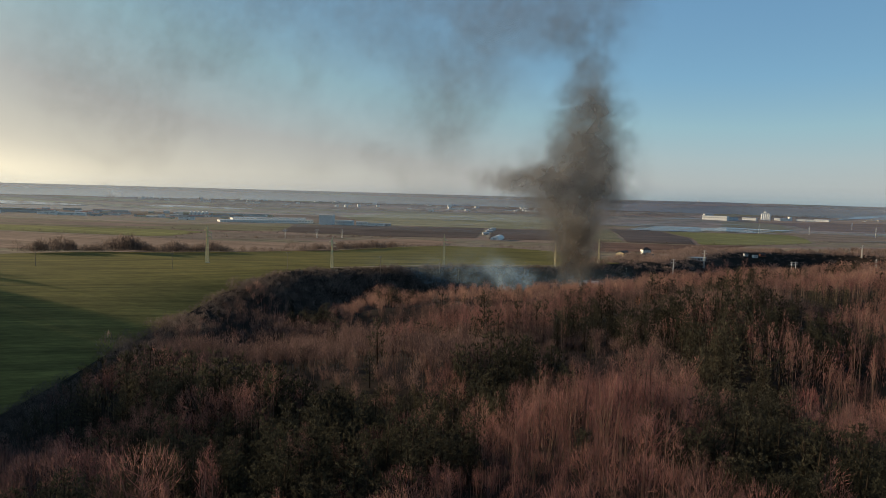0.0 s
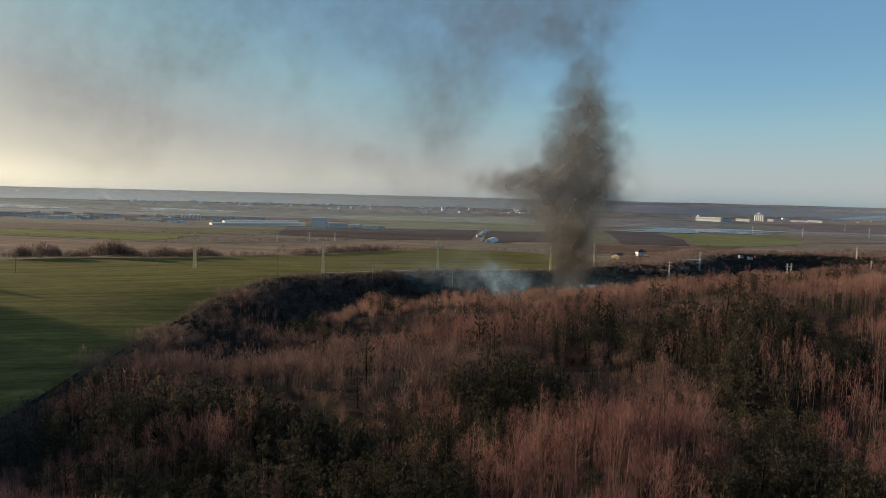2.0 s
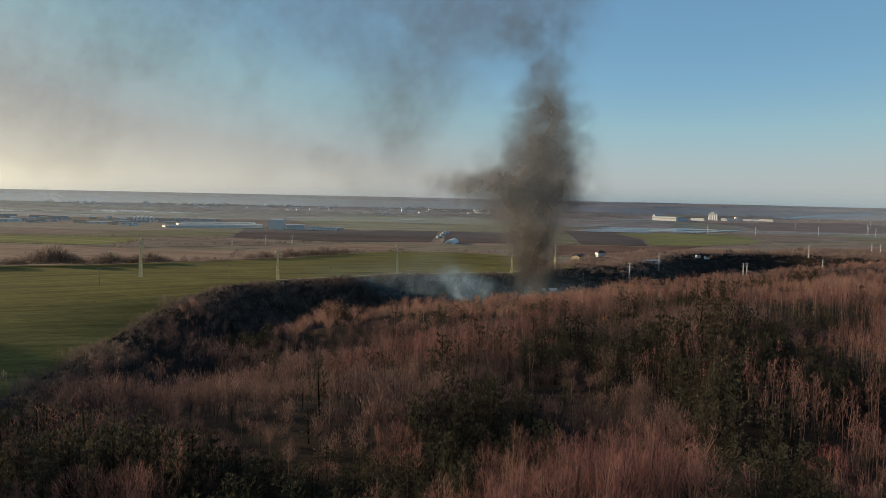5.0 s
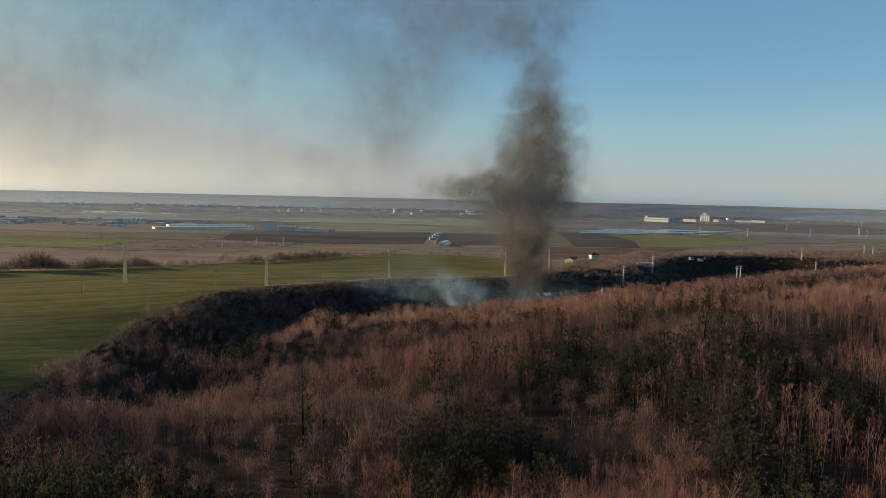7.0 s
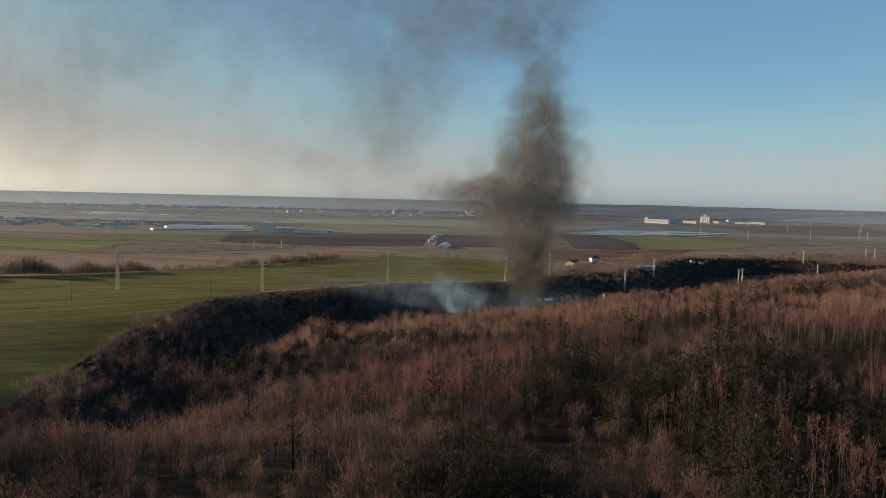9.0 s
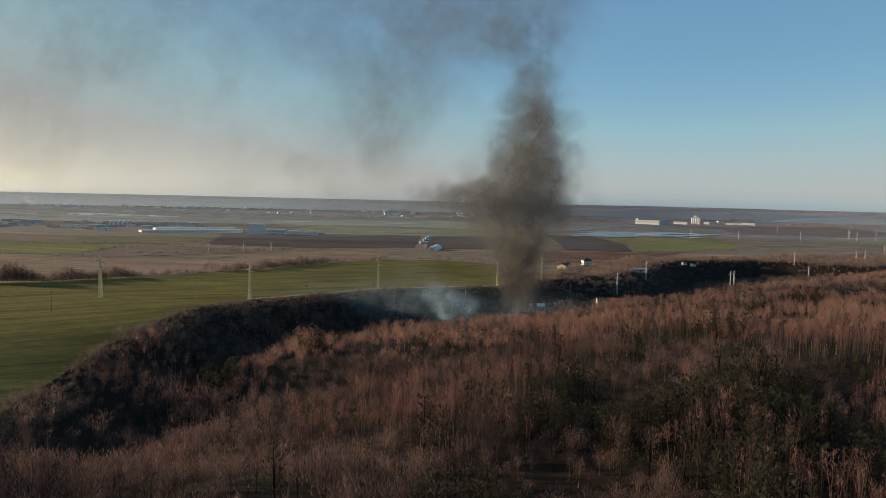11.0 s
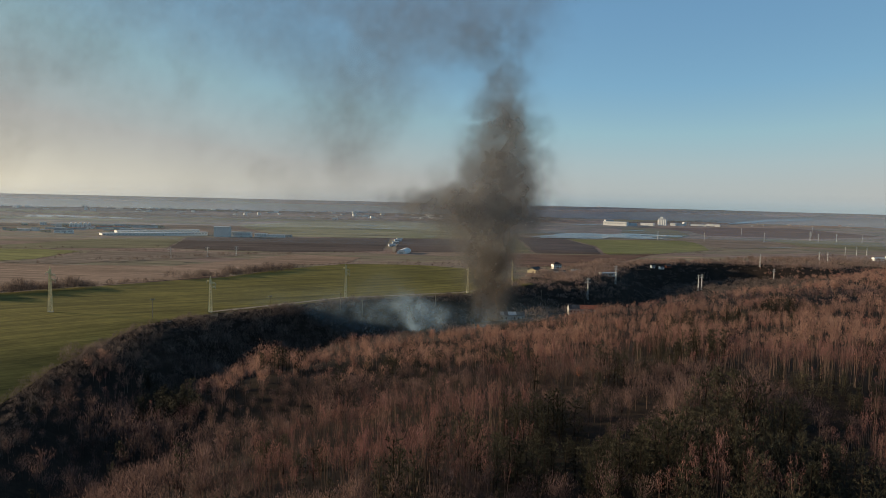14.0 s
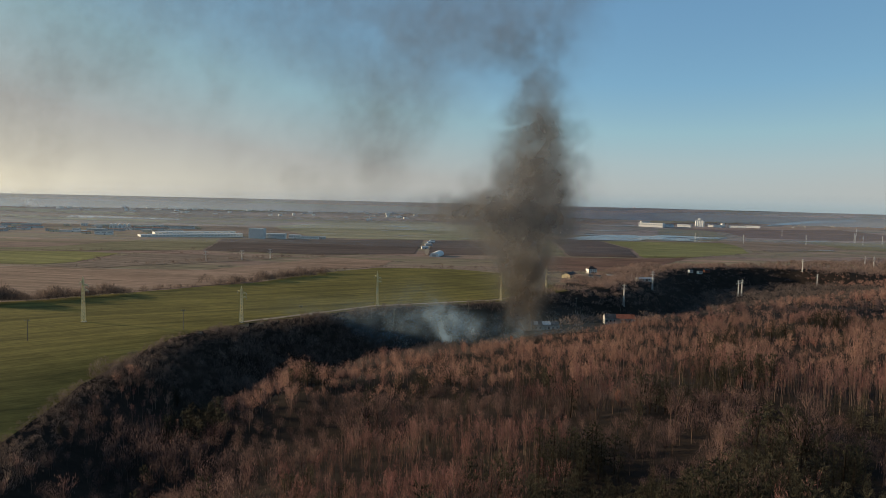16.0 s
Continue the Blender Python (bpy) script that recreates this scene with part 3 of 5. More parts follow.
far_wood = np.concatenate([along([(-1500, 3150), (-760, 3250), (490, 3400), (1200, 3500)], 9, 70), along([(-1700, 3600), (-860, 3680), (560, 3880), (1500, 3800), (2300, 3650)], 14, 110),
                           along([(1300, 3330), (1800, 3420), (2300, 3560), (2900, 3300)], 9, 40), along([(-1900, 2600), (-1300, 2860), (-800, 3060)], 11, 25)])
stand("riverside_wood", far_wood, far_bushes, BARK_BRUSH, (1.2, 2.2), "dark riverside woods far across the plain", "trees", 3.0)
speck = scatter(-2600, 2800, 1700, 4300, 120)
speck = speck[(np.hypot(speck[:, 0], speck[:, 1]) < 4500) & in_sight(speck)]
speck = speck[rng.uniform(size=len(speck)) < 0.5]
speck = speck[::2]
speck = speck[np.hypot(speck[:, 0], speck[:, 1]) < 2700]
stand("distant_copses", np.concatenate([speck + rng.normal(0, 10, speck.shape) * [9, 1] for k in range(5)]), far_bushes, BARK_TWIGS, (0.2, 0.45), "small copses and hedges dotted over the plain", "trees", 2.2)

scrub = scatter(140, 860, 680, 1330, 6)
scrub_d = rim_distance(scrub[:, 0], scrub[:, 1])
scrub = scrub[(scrub_d < np.where(scrub[:, 0] > 345, 6, 24)) & (scrub_d > -70) & (np.sin(scrub[:, 0] / 13) * np.sin(scrub[:, 1] / 17 + 1) > -0.55)]
scrub = scrub[~in_blobs(scrub, [(240, 918, 30, 18, 10), (292, 1010, 20, 16, 0), (331, 915, 17, 9, 0), (272, 925, 14, 9, 0), (300, 950, 12, 9, 0), (180, 780, 46, 34, 50), (498, 1121, 40, 16, 38), (418, 998, 22, 14, 30)])]
stand("farm_scrub", scrub, [bush(6, 84, 0.24) for i in range(6)], BARK_SCRUB, (0.6, 1.5), "brown leafless scrub and small trees round the farmyards", "thicket", 1.2)

# ---- fields, tracks and water ----


def patch(name, outline, material, label, category="field", lift=0.25, grain=25):
    """A draped piece of land with that outline."""
    from mathutils.geometry import delaunay_2d_cdt
    pts = []
    for (x0, y0), (x1, y1) in zip(outline, outline[1:] + outline[:1]):
        n = max(1, int(math.hypot(x1 - x0, y1 - y0) / grain))
        pts += [(x0 + (x1 - x0) * k / n, y0 + (y1 - y0) * k / n) for k in range(n)]
    n = len(pts)
    jag = np.array(pts) + np.random.default_rng(len(pts)).normal(0, grain * 0.04, (n, 2))
    lo, hi = jag.min(0), jag.max(0)
    gx, gy = np.meshgrid(np.arange(lo[0] + grain / 2, hi[0], grain), np.arange(lo[1] + grain / 2, hi[1], grain))
    allp = [Vector(p) for p in jag] + [Vector(p) for p in zip(gx.ravel(), gy.ravel())]
    v, e, f, *rest = delaunay_2d_cdt(allp, [], [list(range(n))], 1, 1e-4)
    v = np.array([(p.x, p.y) for p in v])
    z = height(v[:, 0], v[:, 1]) + lift
    ob = link_mesh(name, np.column_stack([v, z]), np.array(f), material, smooth=True)
    if ob.data.polygons[0].normal.z < 0:
        ob.data.flip_normals()
    return tagged(ob, label, category, kind="structure")


def crop(name, c1, c2, row, turn, rough=0.9, patches=60, long=0.07):
    """A field: broad patches, drill rows and wheel tracks."""
    m, nt, b = surface(name, rough)
    n1 = node(nt, "ShaderNodeTexNoise", Scale=1 / patches, Detail=4.0, Roughness=0.6)
    nt.links.new(place(nt, (1, 1, 1)), n1.inputs["Vector"])
    col = ramp(nt, n1.outputs[0], [(0.35, c1), (0.65, c2)])
    n2 = node(nt, "ShaderNodeTexNoise", Scale=1 / row, Detail=3.0, Roughness=0.6)
    nt.links.new(place(nt, (long, 1, 1), turn), n2.inputs["Vector"])
    col = mix(nt, col, ramp(nt, n2.outputs[0], [(0.3, (0.56, 0.58, 0.56)), (0.7, (1.36, 1.34, 1.3))]), 1.0, "MULTIPLY")
    n3 = node(nt, "ShaderNodeTexNoise", Scale=1 / (row * 0.22), Detail=5.0, Roughness=0.7)
    nt.links.new(place(nt, (0.25, 1, 1), turn), n3.inputs["Vector"])
    col = mix(nt, col, ramp(nt, n3.outputs[0], [(0.3, (0.66, 0.66, 0.66)), (0.7, (1.3, 1.3, 1.3))]), 1.0, "MULTIPLY")
    nt.links.new(col, b.inputs["Base Color"])
    bp = node(nt, "ShaderNodeBump", Strength=0.5, Distance=0.25)
    nt.links.new(n3.outputs[0], bp.inputs["Height"])
    nt.links.new(bp.outputs[0], b.inputs["Normal"])
    return m


M_wheat = crop("winter_wheat", (0.104, 0.088, 0.025), (0.154, 0.128, 0.038), 7, radians(47), long=0.03)
M_grass = crop("pale_grass", (0.215, 0.205, 0.125), (0.285, 0.25, 0.165), 22, radians(-4), patches=150)
M_lime = crop("yellow_green_crop", (0.155, 0.15, 0.055), (0.205, 0.185, 0.07), 16, radians(-12), patches=150)
M_deep = crop("dull_green_crop", (0.150, 0.136, 0.082), (0.205, 0.172, 0.104), 16, radians(3), patches=150)
M_plough = crop("ploughed_soil", (0.084, 0.062, 0.056), (0.115, 0.085, 0.076), 14, radians(4), patches=150)
M_redsoil = crop("red_brown_soil", (0.115, 0.066, 0.050), (0.165, 0.098, 0.074), 12, radians(-4), patches=90)
M_stubble = crop("stubble", (0.225, 0.148, 0.108), (0.290, 0.195, 0.145), 8, radians(-6), patches=90)
M_fallow = crop("grey_fallow", (0.165, 0.125, 0.100), (0.225, 0.165, 0.130), 10, radians(-20), patches=90)
M_track = mottled("dirt_track", (0.24, 0.19, 0.14), (0.32, 0.26, 0.20), 12)
M_water, wnt, wb = surface("flood_water", 0.12)
wb.inputs["Base Color"].default_value = (0.16, 0.18, 0.20, 1)
wb.inputs["Specular IOR Level"].default_value = 0.5
rip = node(wnt, "ShaderNodeTexNoise", Scale=0.5, Detail=3.0)
rbp = node(wnt, "ShaderNodeBump", Strength=0.12, Distance=0.2)
wnt.links.new(rip.outputs[0], rbp.inputs["Height"])
wnt.links.new(rbp.outputs[0], wb.inputs["Normal"])

edge = [(-80, 100), (-84, 165), (-90, 230), (-94, 300), (-86, 375), (-66, 426), (1, 533), (98, 609), (148, 684), (186, 735)]
patch("field_wheat", edge + [(178, 925), (158, 957), (112, 1004), (66, 1008), (-2, 989), (-69, 857), (-106, 709), (-139, 645), (-164, 586), (-184, 541), (-199, 499), (-260, 400), (-420, 180), (-300, 100)],
      M_wheat, "green field of young winter wheat with drill rows", lift=0.2, grain=12)
patch("field_stubble", [(-205, 503), (-190, 545), (-168, 592), (-142, 650), (-110, 716), (-116, 775), (-62, 924), (0, 1010), (24, 1166), (-83, 1193), (-187, 846), (-282, 809), (-338, 804), (-520, 740), (-300, 440)],
      M_stubble, "tan stubble field beyond the hedge")
patch("field_fallow", [(-337, 907), (-357, 1106), (-219, 1185), (-150, 1130), (-264, 905), (-285, 818), (-345, 815)], M_fallow, "grey-brown fallow field")
patch("field_meadow", [(-540, 780), (-355, 840), (-346, 900), (-374, 1112), (-444, 1136), (-640, 1000)], M_lime, "small bright green field")
patch("field_dull_green", [(-529, 1223), (-520, 1463), (-498, 1649), (-380, 1777), (-300, 1285), (-470, 1140), (-640, 1060)], M_deep, "dull green field below the industrial halls")
patch("field_ploughed", [(-295, 1285), (-375, 1780), (116, 2005), (64, 1385), (-106, 1260)], M_plough, "dark freshly ploughed field", lift=0.35)
patch("field_ploughed", [(138, 1982), (398, 2070), (274, 1440), (88, 1365)], M_plough, "dark ploughed field beside a farm lane", lift=0.35)
patch("field_grassland", [(-407, 2757), (-141, 3268), (213, 3267), (583, 3020), (405, 2108), (130, 2015), (-169, 1962)], M_grass, "pale green grassland with puddles", lift=0.8, grain=70)
patch("field_brown", [(543, 2311), (683, 2224), (632, 1818), (525, 1466), (379, 1449), (470, 1889)], M_plough, "dark brown ploughed field", lift=0.5)
patch("field_green_wedge", [(454, 2095), (533, 2268), (460, 1889), (372, 1450), (300, 1430)], M_deep, "narrow green field beside the ploughland", lift=0.5)
patch("field_lime", [(690, 2205), (1131, 2283), (1020, 1978), (914, 1748), (659, 1511), (535, 1466), (642, 1818)], M_lime, "yellow-green winter crop", lift=0.5)
patch("field_red_soil", [(333, 1400), (510, 1435), (640, 1485), (475, 1230), (346, 1060), (240, 1040), (190, 1120), (250, 1380)], M_redsoil, "red-brown bare soil behind the farmyards", lift=0.35)
patch("field_far_brown", [(1285, 3131), (2015, 3060), (2086, 2589), (1740, 2477), (1367, 2616), (1429, 2877)], M_redsoil, "brown bare soil far across the plain", lift=0.9, grain=70)
patch("field_far_green", [(1474, 2447), (1868, 2322), (1540, 1904), (1377, 2033)], M_deep, "green field below the hill woods", lift=0.7, grain=50)
patch("field_mid_brown", [(1114, 2374), (1430, 2411), (1357, 2033), (1011, 1824), (1082, 2114)], M_fallow, "brown fallow land below the hill woods", lift=0.7, grain=50)
patch("field_far_meadow", [(1216, 3092), (1420, 3009), (1306, 2640), (1138, 2391), (1072, 2730)], M_deep, "green meadow near the silos", lift=0.9, grain=70)
patch("field_far_left", [(-1500, 2300), (-900, 2500), (-420, 2740), (-180, 1970), (-420, 2080), (-800, 2320), (-1300, 2150)], M_fallow, "dull flat land behind the industrial halls", lift=0.7, grain=60)
frng = np.random.default_rng(17)
for i in range(30):
    y = 2750 + 1650 * (i + 0.5) / 30
    x = (frng.uniform(-0.62, 0.75) if y < 3300 else frng.uniform(-0.6, 0.7)) * y
    if -300 < x < 1900 and y < 3350:
        x += 1900 if x > 900 else -1700
    w, d, tilt = frng.uniform(250, 700), frng.uniform(45, 110), frng.uniform(-0.12, 0.12)
    patch("field_distant", [(x - w, y - d - tilt * w), (x + w, y - d + tilt * w), (x + w * 0.9, y + d + tilt * w), (x - w * 0.9, y + d - tilt * w)],
          (M_stubble, M_deep, M_fallow, M_grass, M_fallow, M_stubble)[i % 6], ("tan", "dull green", "grey-brown", "pale green", "grey-brown", "tan")[i % 6] + " field far out on the plain", lift=1.2 + 0.1 * (i % 5), grain=90)
patch("track_dirt", [(-520, 741), (-338, 800), (-282, 805), (-187, 842), (-186, 848), (-282, 812), (-339, 807), (-521, 748)], M_track, "pale dirt track between fields", "track", 0.4)
patch("track_dirt", [(-219, 1179), (-150, 1126), (-264, 900), (-258, 900), (-142, 1128), (-217, 1188)], M_track, "pale dirt track along a ditch", "track", 0.4)
patch("track_field_edge", [(-66, 431), (-1, 538), (94, 614), (146, 690), (143, 692), (91.5, 618), (-3, 542), (-69, 434)], M_track, "worn grassy track along the field edge", "track", 0.35, 8)
patch("track_dirt", [(80, 1345), (118, 1840), (142, 1985), (152, 1985), (126, 1840), (88, 1345)], M_track, "farm lane between ploughed fields", "track", 0.6)
prng = np.random.default_rng(3)


def pool(x, y, rx, ry, label):
    n = 18
    an = np.arange(n) * 2 * np.pi / n
    k = 1 + 0.28 * np.sin(an * 3 + x) + 0.2 * np.sin(an * 5 + y) + prng.normal(0, 0.06, n)
    return patch("water", [(x + rx * k[i] * math.cos(an[i]), y + ry * k[i] * math.sin(an[i])) for i in range(n)], M_water, label, "water", 1.6, 40)


for x, y, rx, ry in [(760, 2330, 110, 60), (850, 2450, 170, 90), (1000, 2470, 130, 70), (900, 2590, 170, 60), (1090, 2600, 120, 60), (1200, 2560, 70, 30), (660, 2300, 70, 40), (1010, 2350, 90, 26), (700, 2420, 60, 36)]:
    pool(x, y, rx, ry, "pale flood water lying on a field")
for x, y, rx, ry in [(60, 2950, 60, 22), (20, 2600, 22, 9), (130, 2700, 40, 12), (60, 2250, 46, 9), (150, 2380, 26, 8), (230, 2900, 30, 9), (260, 2150, 30, 8), (1180, 2880, 70, 10), (1520, 2440, 70, 8), (1230, 1950, 60, 8), (-700, 2480, 60, 10), (-250, 2900, 80, 10)]:
    pool(x, y, rx, ry, "shallow puddle in the grassland")
srng = np.random.default_rng(29)
for i in range(56):
    y = 1500 + 2000 * srng.uniform() ** 0.8
    x = srng.uniform(-0.56, 0.66) * y
    if x < 0.12 * y and y < 1950:
        y += 500
    if 450 < x < 1200 and 1400 < y < 2320:
        y += 900
    w, d, tilt = srng.uniform(40, 190), srng.uniform(5, 13) * y / 2600, srng.uniform(-0.25, 0.25)
    wet = i % 3 == 0
    patch("water" if wet else "track_field", [(x - w, y - w * tilt), (x, y - d * 0.6), (x + w, y + w * tilt), (x + w * 0.3, y + d + w * tilt * 0.3), (x - w * 0.5, y + d - w * tilt * 0.4)],
          M_water if wet else M_track, "strip of standing water between fields" if wet else "pale strip of bare earth between fields", "water" if wet else "track", 1.9 + 0.05 * (i % 4), 60)
patch("water_river_east", [(1809, 3250), (2113, 3394), (2369, 3413), (2421, 3498), (2140, 3488), (1862, 3328)], M_water, "pale reach of the distant river", "water", 2.0, 60)
patch("water_river_west", [(-1207, 2895), (-1086, 2933), (-810, 2981), (-831, 3049), (-1141, 3081), (-1252, 3041)], M_water, "pale reach of the distant river", "water", 2.0, 60)
patch("water_river_bend", [(-2300, 2500), (-1605, 2605), (-1386, 2748), (-1420, 2800), (-1639, 2860), (-2300, 2760)], M_water, "broad pale bend of the river", "water", 2.0, 60)

# ---- the nearest trees, one by one ----


def single(name, kinds, spots, materials, parts, sizes, label, category, group):
    """Trees of their own on shared trunk and crown meshes."""
    made = []
    for k, (tr, cr) in enumerate(kinds):
        t = link_mesh(parts[0], tr.reshape(-1, 3), np.arange(len(tr) * 3).reshape(-1, 3), materials[0])
        c = link_mesh(parts[1], cr.reshape(-1, 3), np.arange(len(cr) * 3).reshape(-1, 3), materials[1])
        made.append((t, c))
    used = set()
    for x, y in spots:
        k = int(rng.integers(0, len(kinds)))
        s, turn, w = rng.uniform(*sizes), rng.uniform(0, 360), rng.uniform(1.0, 1.3)
        if k not in used:
            base = thing(name, 0, 0, 0, label=label, category=category, group=group)
            for o in made[k]:
                o.parent = base
            used.add(k)
            made[k] = (base,)
            base.scale = (1, 1, 1)
            base.matrix_world = pose(x, y, z_at(x, y), 0, 0, turn) @ Matrix.Diagonal((s * w, s * w, s, 1))
        else:
            b = made[k][0].scale
            copy_thing(made[k][0], pose(x, y, z_at(x, y), 0, 0, turn) @ Matrix.Diagonal((s * w / b.x, s * w / b.x, s / b.z, 1)))
    return made


order = np.argsort(NEAR_BARE[:, 1] + 0.12 * np.abs(NEAR_BARE[:, 0]))
NEAR_BARE = NEAR_BARE[order]
single("bare_tree", near_trees, NEAR_BARE[:300], BARK_TWIGS, ("trunk", "crown"), (0.7, 1.08), "leafless reddish-brown broad-leaved tree on the hillside", "tree", "bare trees on the near hillside")
stand("bare_woodland_near", NEAR_BARE[300:], near_trees, BARK_TWIGS, (0.66, 1.08), "leafless reddish-brown trees covering the near hillside", "trees", 1.15)
NEAR_PINES = NEAR_PINES[np.argsort(NEAR_PINES[:, 1])]
single("pine_tree", near_pines, NEAR_PINES[:260], BARK_NEEDLES, ("trunk", "crown"), (0.8, 1.1), "dark green pine with tufted boughs", "tree", "pines on the near hillside")
stand("pine_wood_near", NEAR_PINES[260:], mid_pines, BARK_NEEDLES, (0.75, 1.1), "dark green pines among the bare trees", "trees")

# two young trees that have kept their dry orange leaves; the third, on the brow, stands in for a small orange fire
M_leaf_and_fire = mottled("dry_leaf_and_fire_orange", (0.36, 0.13, 0.06), (0.48, 0.20, 0.10), 0.6)
for x, y, tall in [(78, 262, 6.0), (74, 264, 4.5), (79, 462, 4.0)]:
    sapling = thing("young_beech", x, y, z_at(x, y), label="young tree with dry orange leaves; the one on the brow stands for a small fire", category="tree", group="trees with orange leaves")
    link_mesh("trunk", np.array(tube([(0, 0, -0.5), (0.1, 0, tall * 0.9)], [0.09, 0.03])).reshape(-1, 3), np.arange(36).reshape(-1, 3)[:6], M_bark, sapling)
    leaves = []
    for i in range(420):
        d = rng.normal(size=3)
        d = d / np.linalg.norm(d) * rng.uniform(0.3, 1) ** 0.5 * [tall * 0.22, tall * 0.22, tall * 0.4]
        leaves += sliver(np.array([0.05, 0, tall * 0.62]) + d, rng.normal(0, 0.14, 3) + [0, 0, -0.05], 0.16)
    link_mesh("crown", np.array(leaves).reshape(-1, 3), np.arange(len(leaves) * 3).reshape(-1, 3), M_leaf_and_fire, sapling)

# ---- materials for built things ----
M_steel = mottled("galvanised_steel", (0.70, 0.61, 0.37), (0.82, 0.72, 0.46), 3, rough=0.55, metal=0.0)
M_grey_steel = mottled("dull_galvanised_steel", (0.48, 0.47, 0.44), (0.60, 0.59, 0.56), 3, rough=0.55)
M_glass_ins = mottled("insulator_glass", (0.20, 0.24, 0.22), (0.28, 0.31, 0.29), 0.3, rough=0.2)
M_pole = mottled("weathered_pole", (0.20, 0.17, 0.13), (0.30, 0.26, 0.20), 1.5)
M_white = mottled("white_render", (0.70, 0.68, 0.64), (0.82, 0.80, 0.76), 5, (0.55, 0.53, 0.49), 1.2)
M_plaster = mottled("weathered_plaster", (0.27, 0.265, 0.25), (0.38, 0.37, 0.35), 3, (0.17, 0.16, 0.15), 0.8)
M_cream = mottled("cream_render", (0.52, 0.42, 0.26), (0.62, 0.52, 0.34), 4)
M_grey = mottled("grey_concrete", (0.36, 0.36, 0.35), (0.46, 0.46, 0.44), 6)
M_blue = mottled("pale_blue_cladding", (0.50, 0.51, 0.50), (0.60, 0.61, 0.60), 18, rough=0.6)
M_sheet = mottled("dark_sheet_roof", (0.055, 0.06, 0.07), (0.10, 0.105, 0.115), 3, rough=0.6, random_amount=0.5)
M_pale = mottled("pale_sheet_roof", (0.44, 0.46, 0.48), (0.60, 0.62, 0.63), 6, rough=0.55, random_amount=0.35)
M_tile = mottled("red_tile_roof", (0.26, 0.085, 0.055), (0.36, 0.13, 0.08), 2, (0.20, 0.10, 0.08), 0.5, random_amount=0.4)
M_slate = mottled("dark_tile_roof", (0.07, 0.05, 0.045), (0.11, 0.08, 0.07), 2)
M_pane = mottled("dark_window", (0.02, 0.022, 0.026), (0.035, 0.038, 0.045), 1.0, rough=0.15)

# ---- pylons and poles ----


def lattice(bm, h, a, b, panels, faces=(0, 1, 2, 3), w=0.07):
    """Zigzag bracing on the faces of a tapering square mast."""
    def corner(k, u):
        s = (a + (b - a) * u) / 2
        return Vector((s * (1, -1, -1, 1)[k % 4], s * (1, 1, -1, -1)[k % 4], h * u))
    for f in faces:
        for p in range(panels):
            u0, u1 = 1 - (1 - p / panels) ** 1.0, (p + 1) / panels
            bar(bm, corner(f, u0), corner(f + 1, u1), w, sides=3)
            bar(bm, corner(f + 1, u0), corner(f, u1), w, sides=3)
            bar(bm, corner(f, u1), corner(f + 1, u1), w, sides=3)


def pylon(arms, label, group, weight=1.0, steel=None):
    """A slender lattice mast 22 m high with short cross-arms (height, reach)."""
    h, a, b = 20.4, 1.6, 0.55
    steel = steel or M_steel
    base = thing("pylon", 0, 0, 0, label=label, category="pylon", group=group)
    for k in range(4):
        bm = bmesh.new()
        sx, sy = (1, -1, -1, 1)[k], (1, 1, -1, -1)[k]
        bar(bm, (sx * a / 2, sy * a / 2, -1.5), (sx * b / 2, sy * b / 2, h), 0.21 * weight)
        part("leg", bm, steel, base)
    bm = bmesh.new()
    lattice(bm, h, a, b, 11, w=0.12 * weight)
    tagged(part("bracing", bm, steel, base), kind="stuff")
    bm = bmesh.new()
    for k in range(4):
        bar(bm, ((1, -1, -1, 1)[k] * b / 2, (1, 1, -1, -1)[k] * b / 2, h), (0, 0, 22), 0.13)
    part("peak", bm, steel, base)
    for z, reach in arms:
        bm = bmesh.new()
        s = 1 if reach > 0 else -1
        for q in (-b / 2, b / 2):
            bar(bm, (s * b / 2, q, z), (reach, 0, z + 0.1), 0.2)
            bar(bm, (s * b / 2, q, z + 0.9), (reach, 0, z + 0.15), 0.16)
        arm = part("crossarm", bm, steel, base)
        bm = bmesh.new()
        for i in range(5):
            bmesh.ops.create_cone(bm, cap_ends=True, segments=8, radius1=0.14, radius2=0.06, depth=0.2, matrix=Matrix.Translation((reach, 0, z - 0.15 - 0.24 * i)))
        part("insulator", bm, M_glass_ins, arm, "glass insulator string")
    bm = bmesh.new()
    box(bm, 2.2, 2.2, 0.7, z=-0.45)
    part("footing", bm, M_grey, base, "concrete footing")
    return base


def set_up(first, spots):
    """The first thing and its copies at (x, y, height, turn)."""
    for i, (x, y, h, turn) in enumerate(spots):
        m = pose(x, y, z_at(x, y), 0, 0, turn) @ Matrix.Diagonal((1, 1, h / 22, 1))
        if i:
            copy_thing(first, m)
    x, y, h, turn = spots[0]
    first.matrix_world = pose(x, y, z_at(x, y), 0, 0, turn) @ Matrix.Diagonal((1, 1, 1, 1))


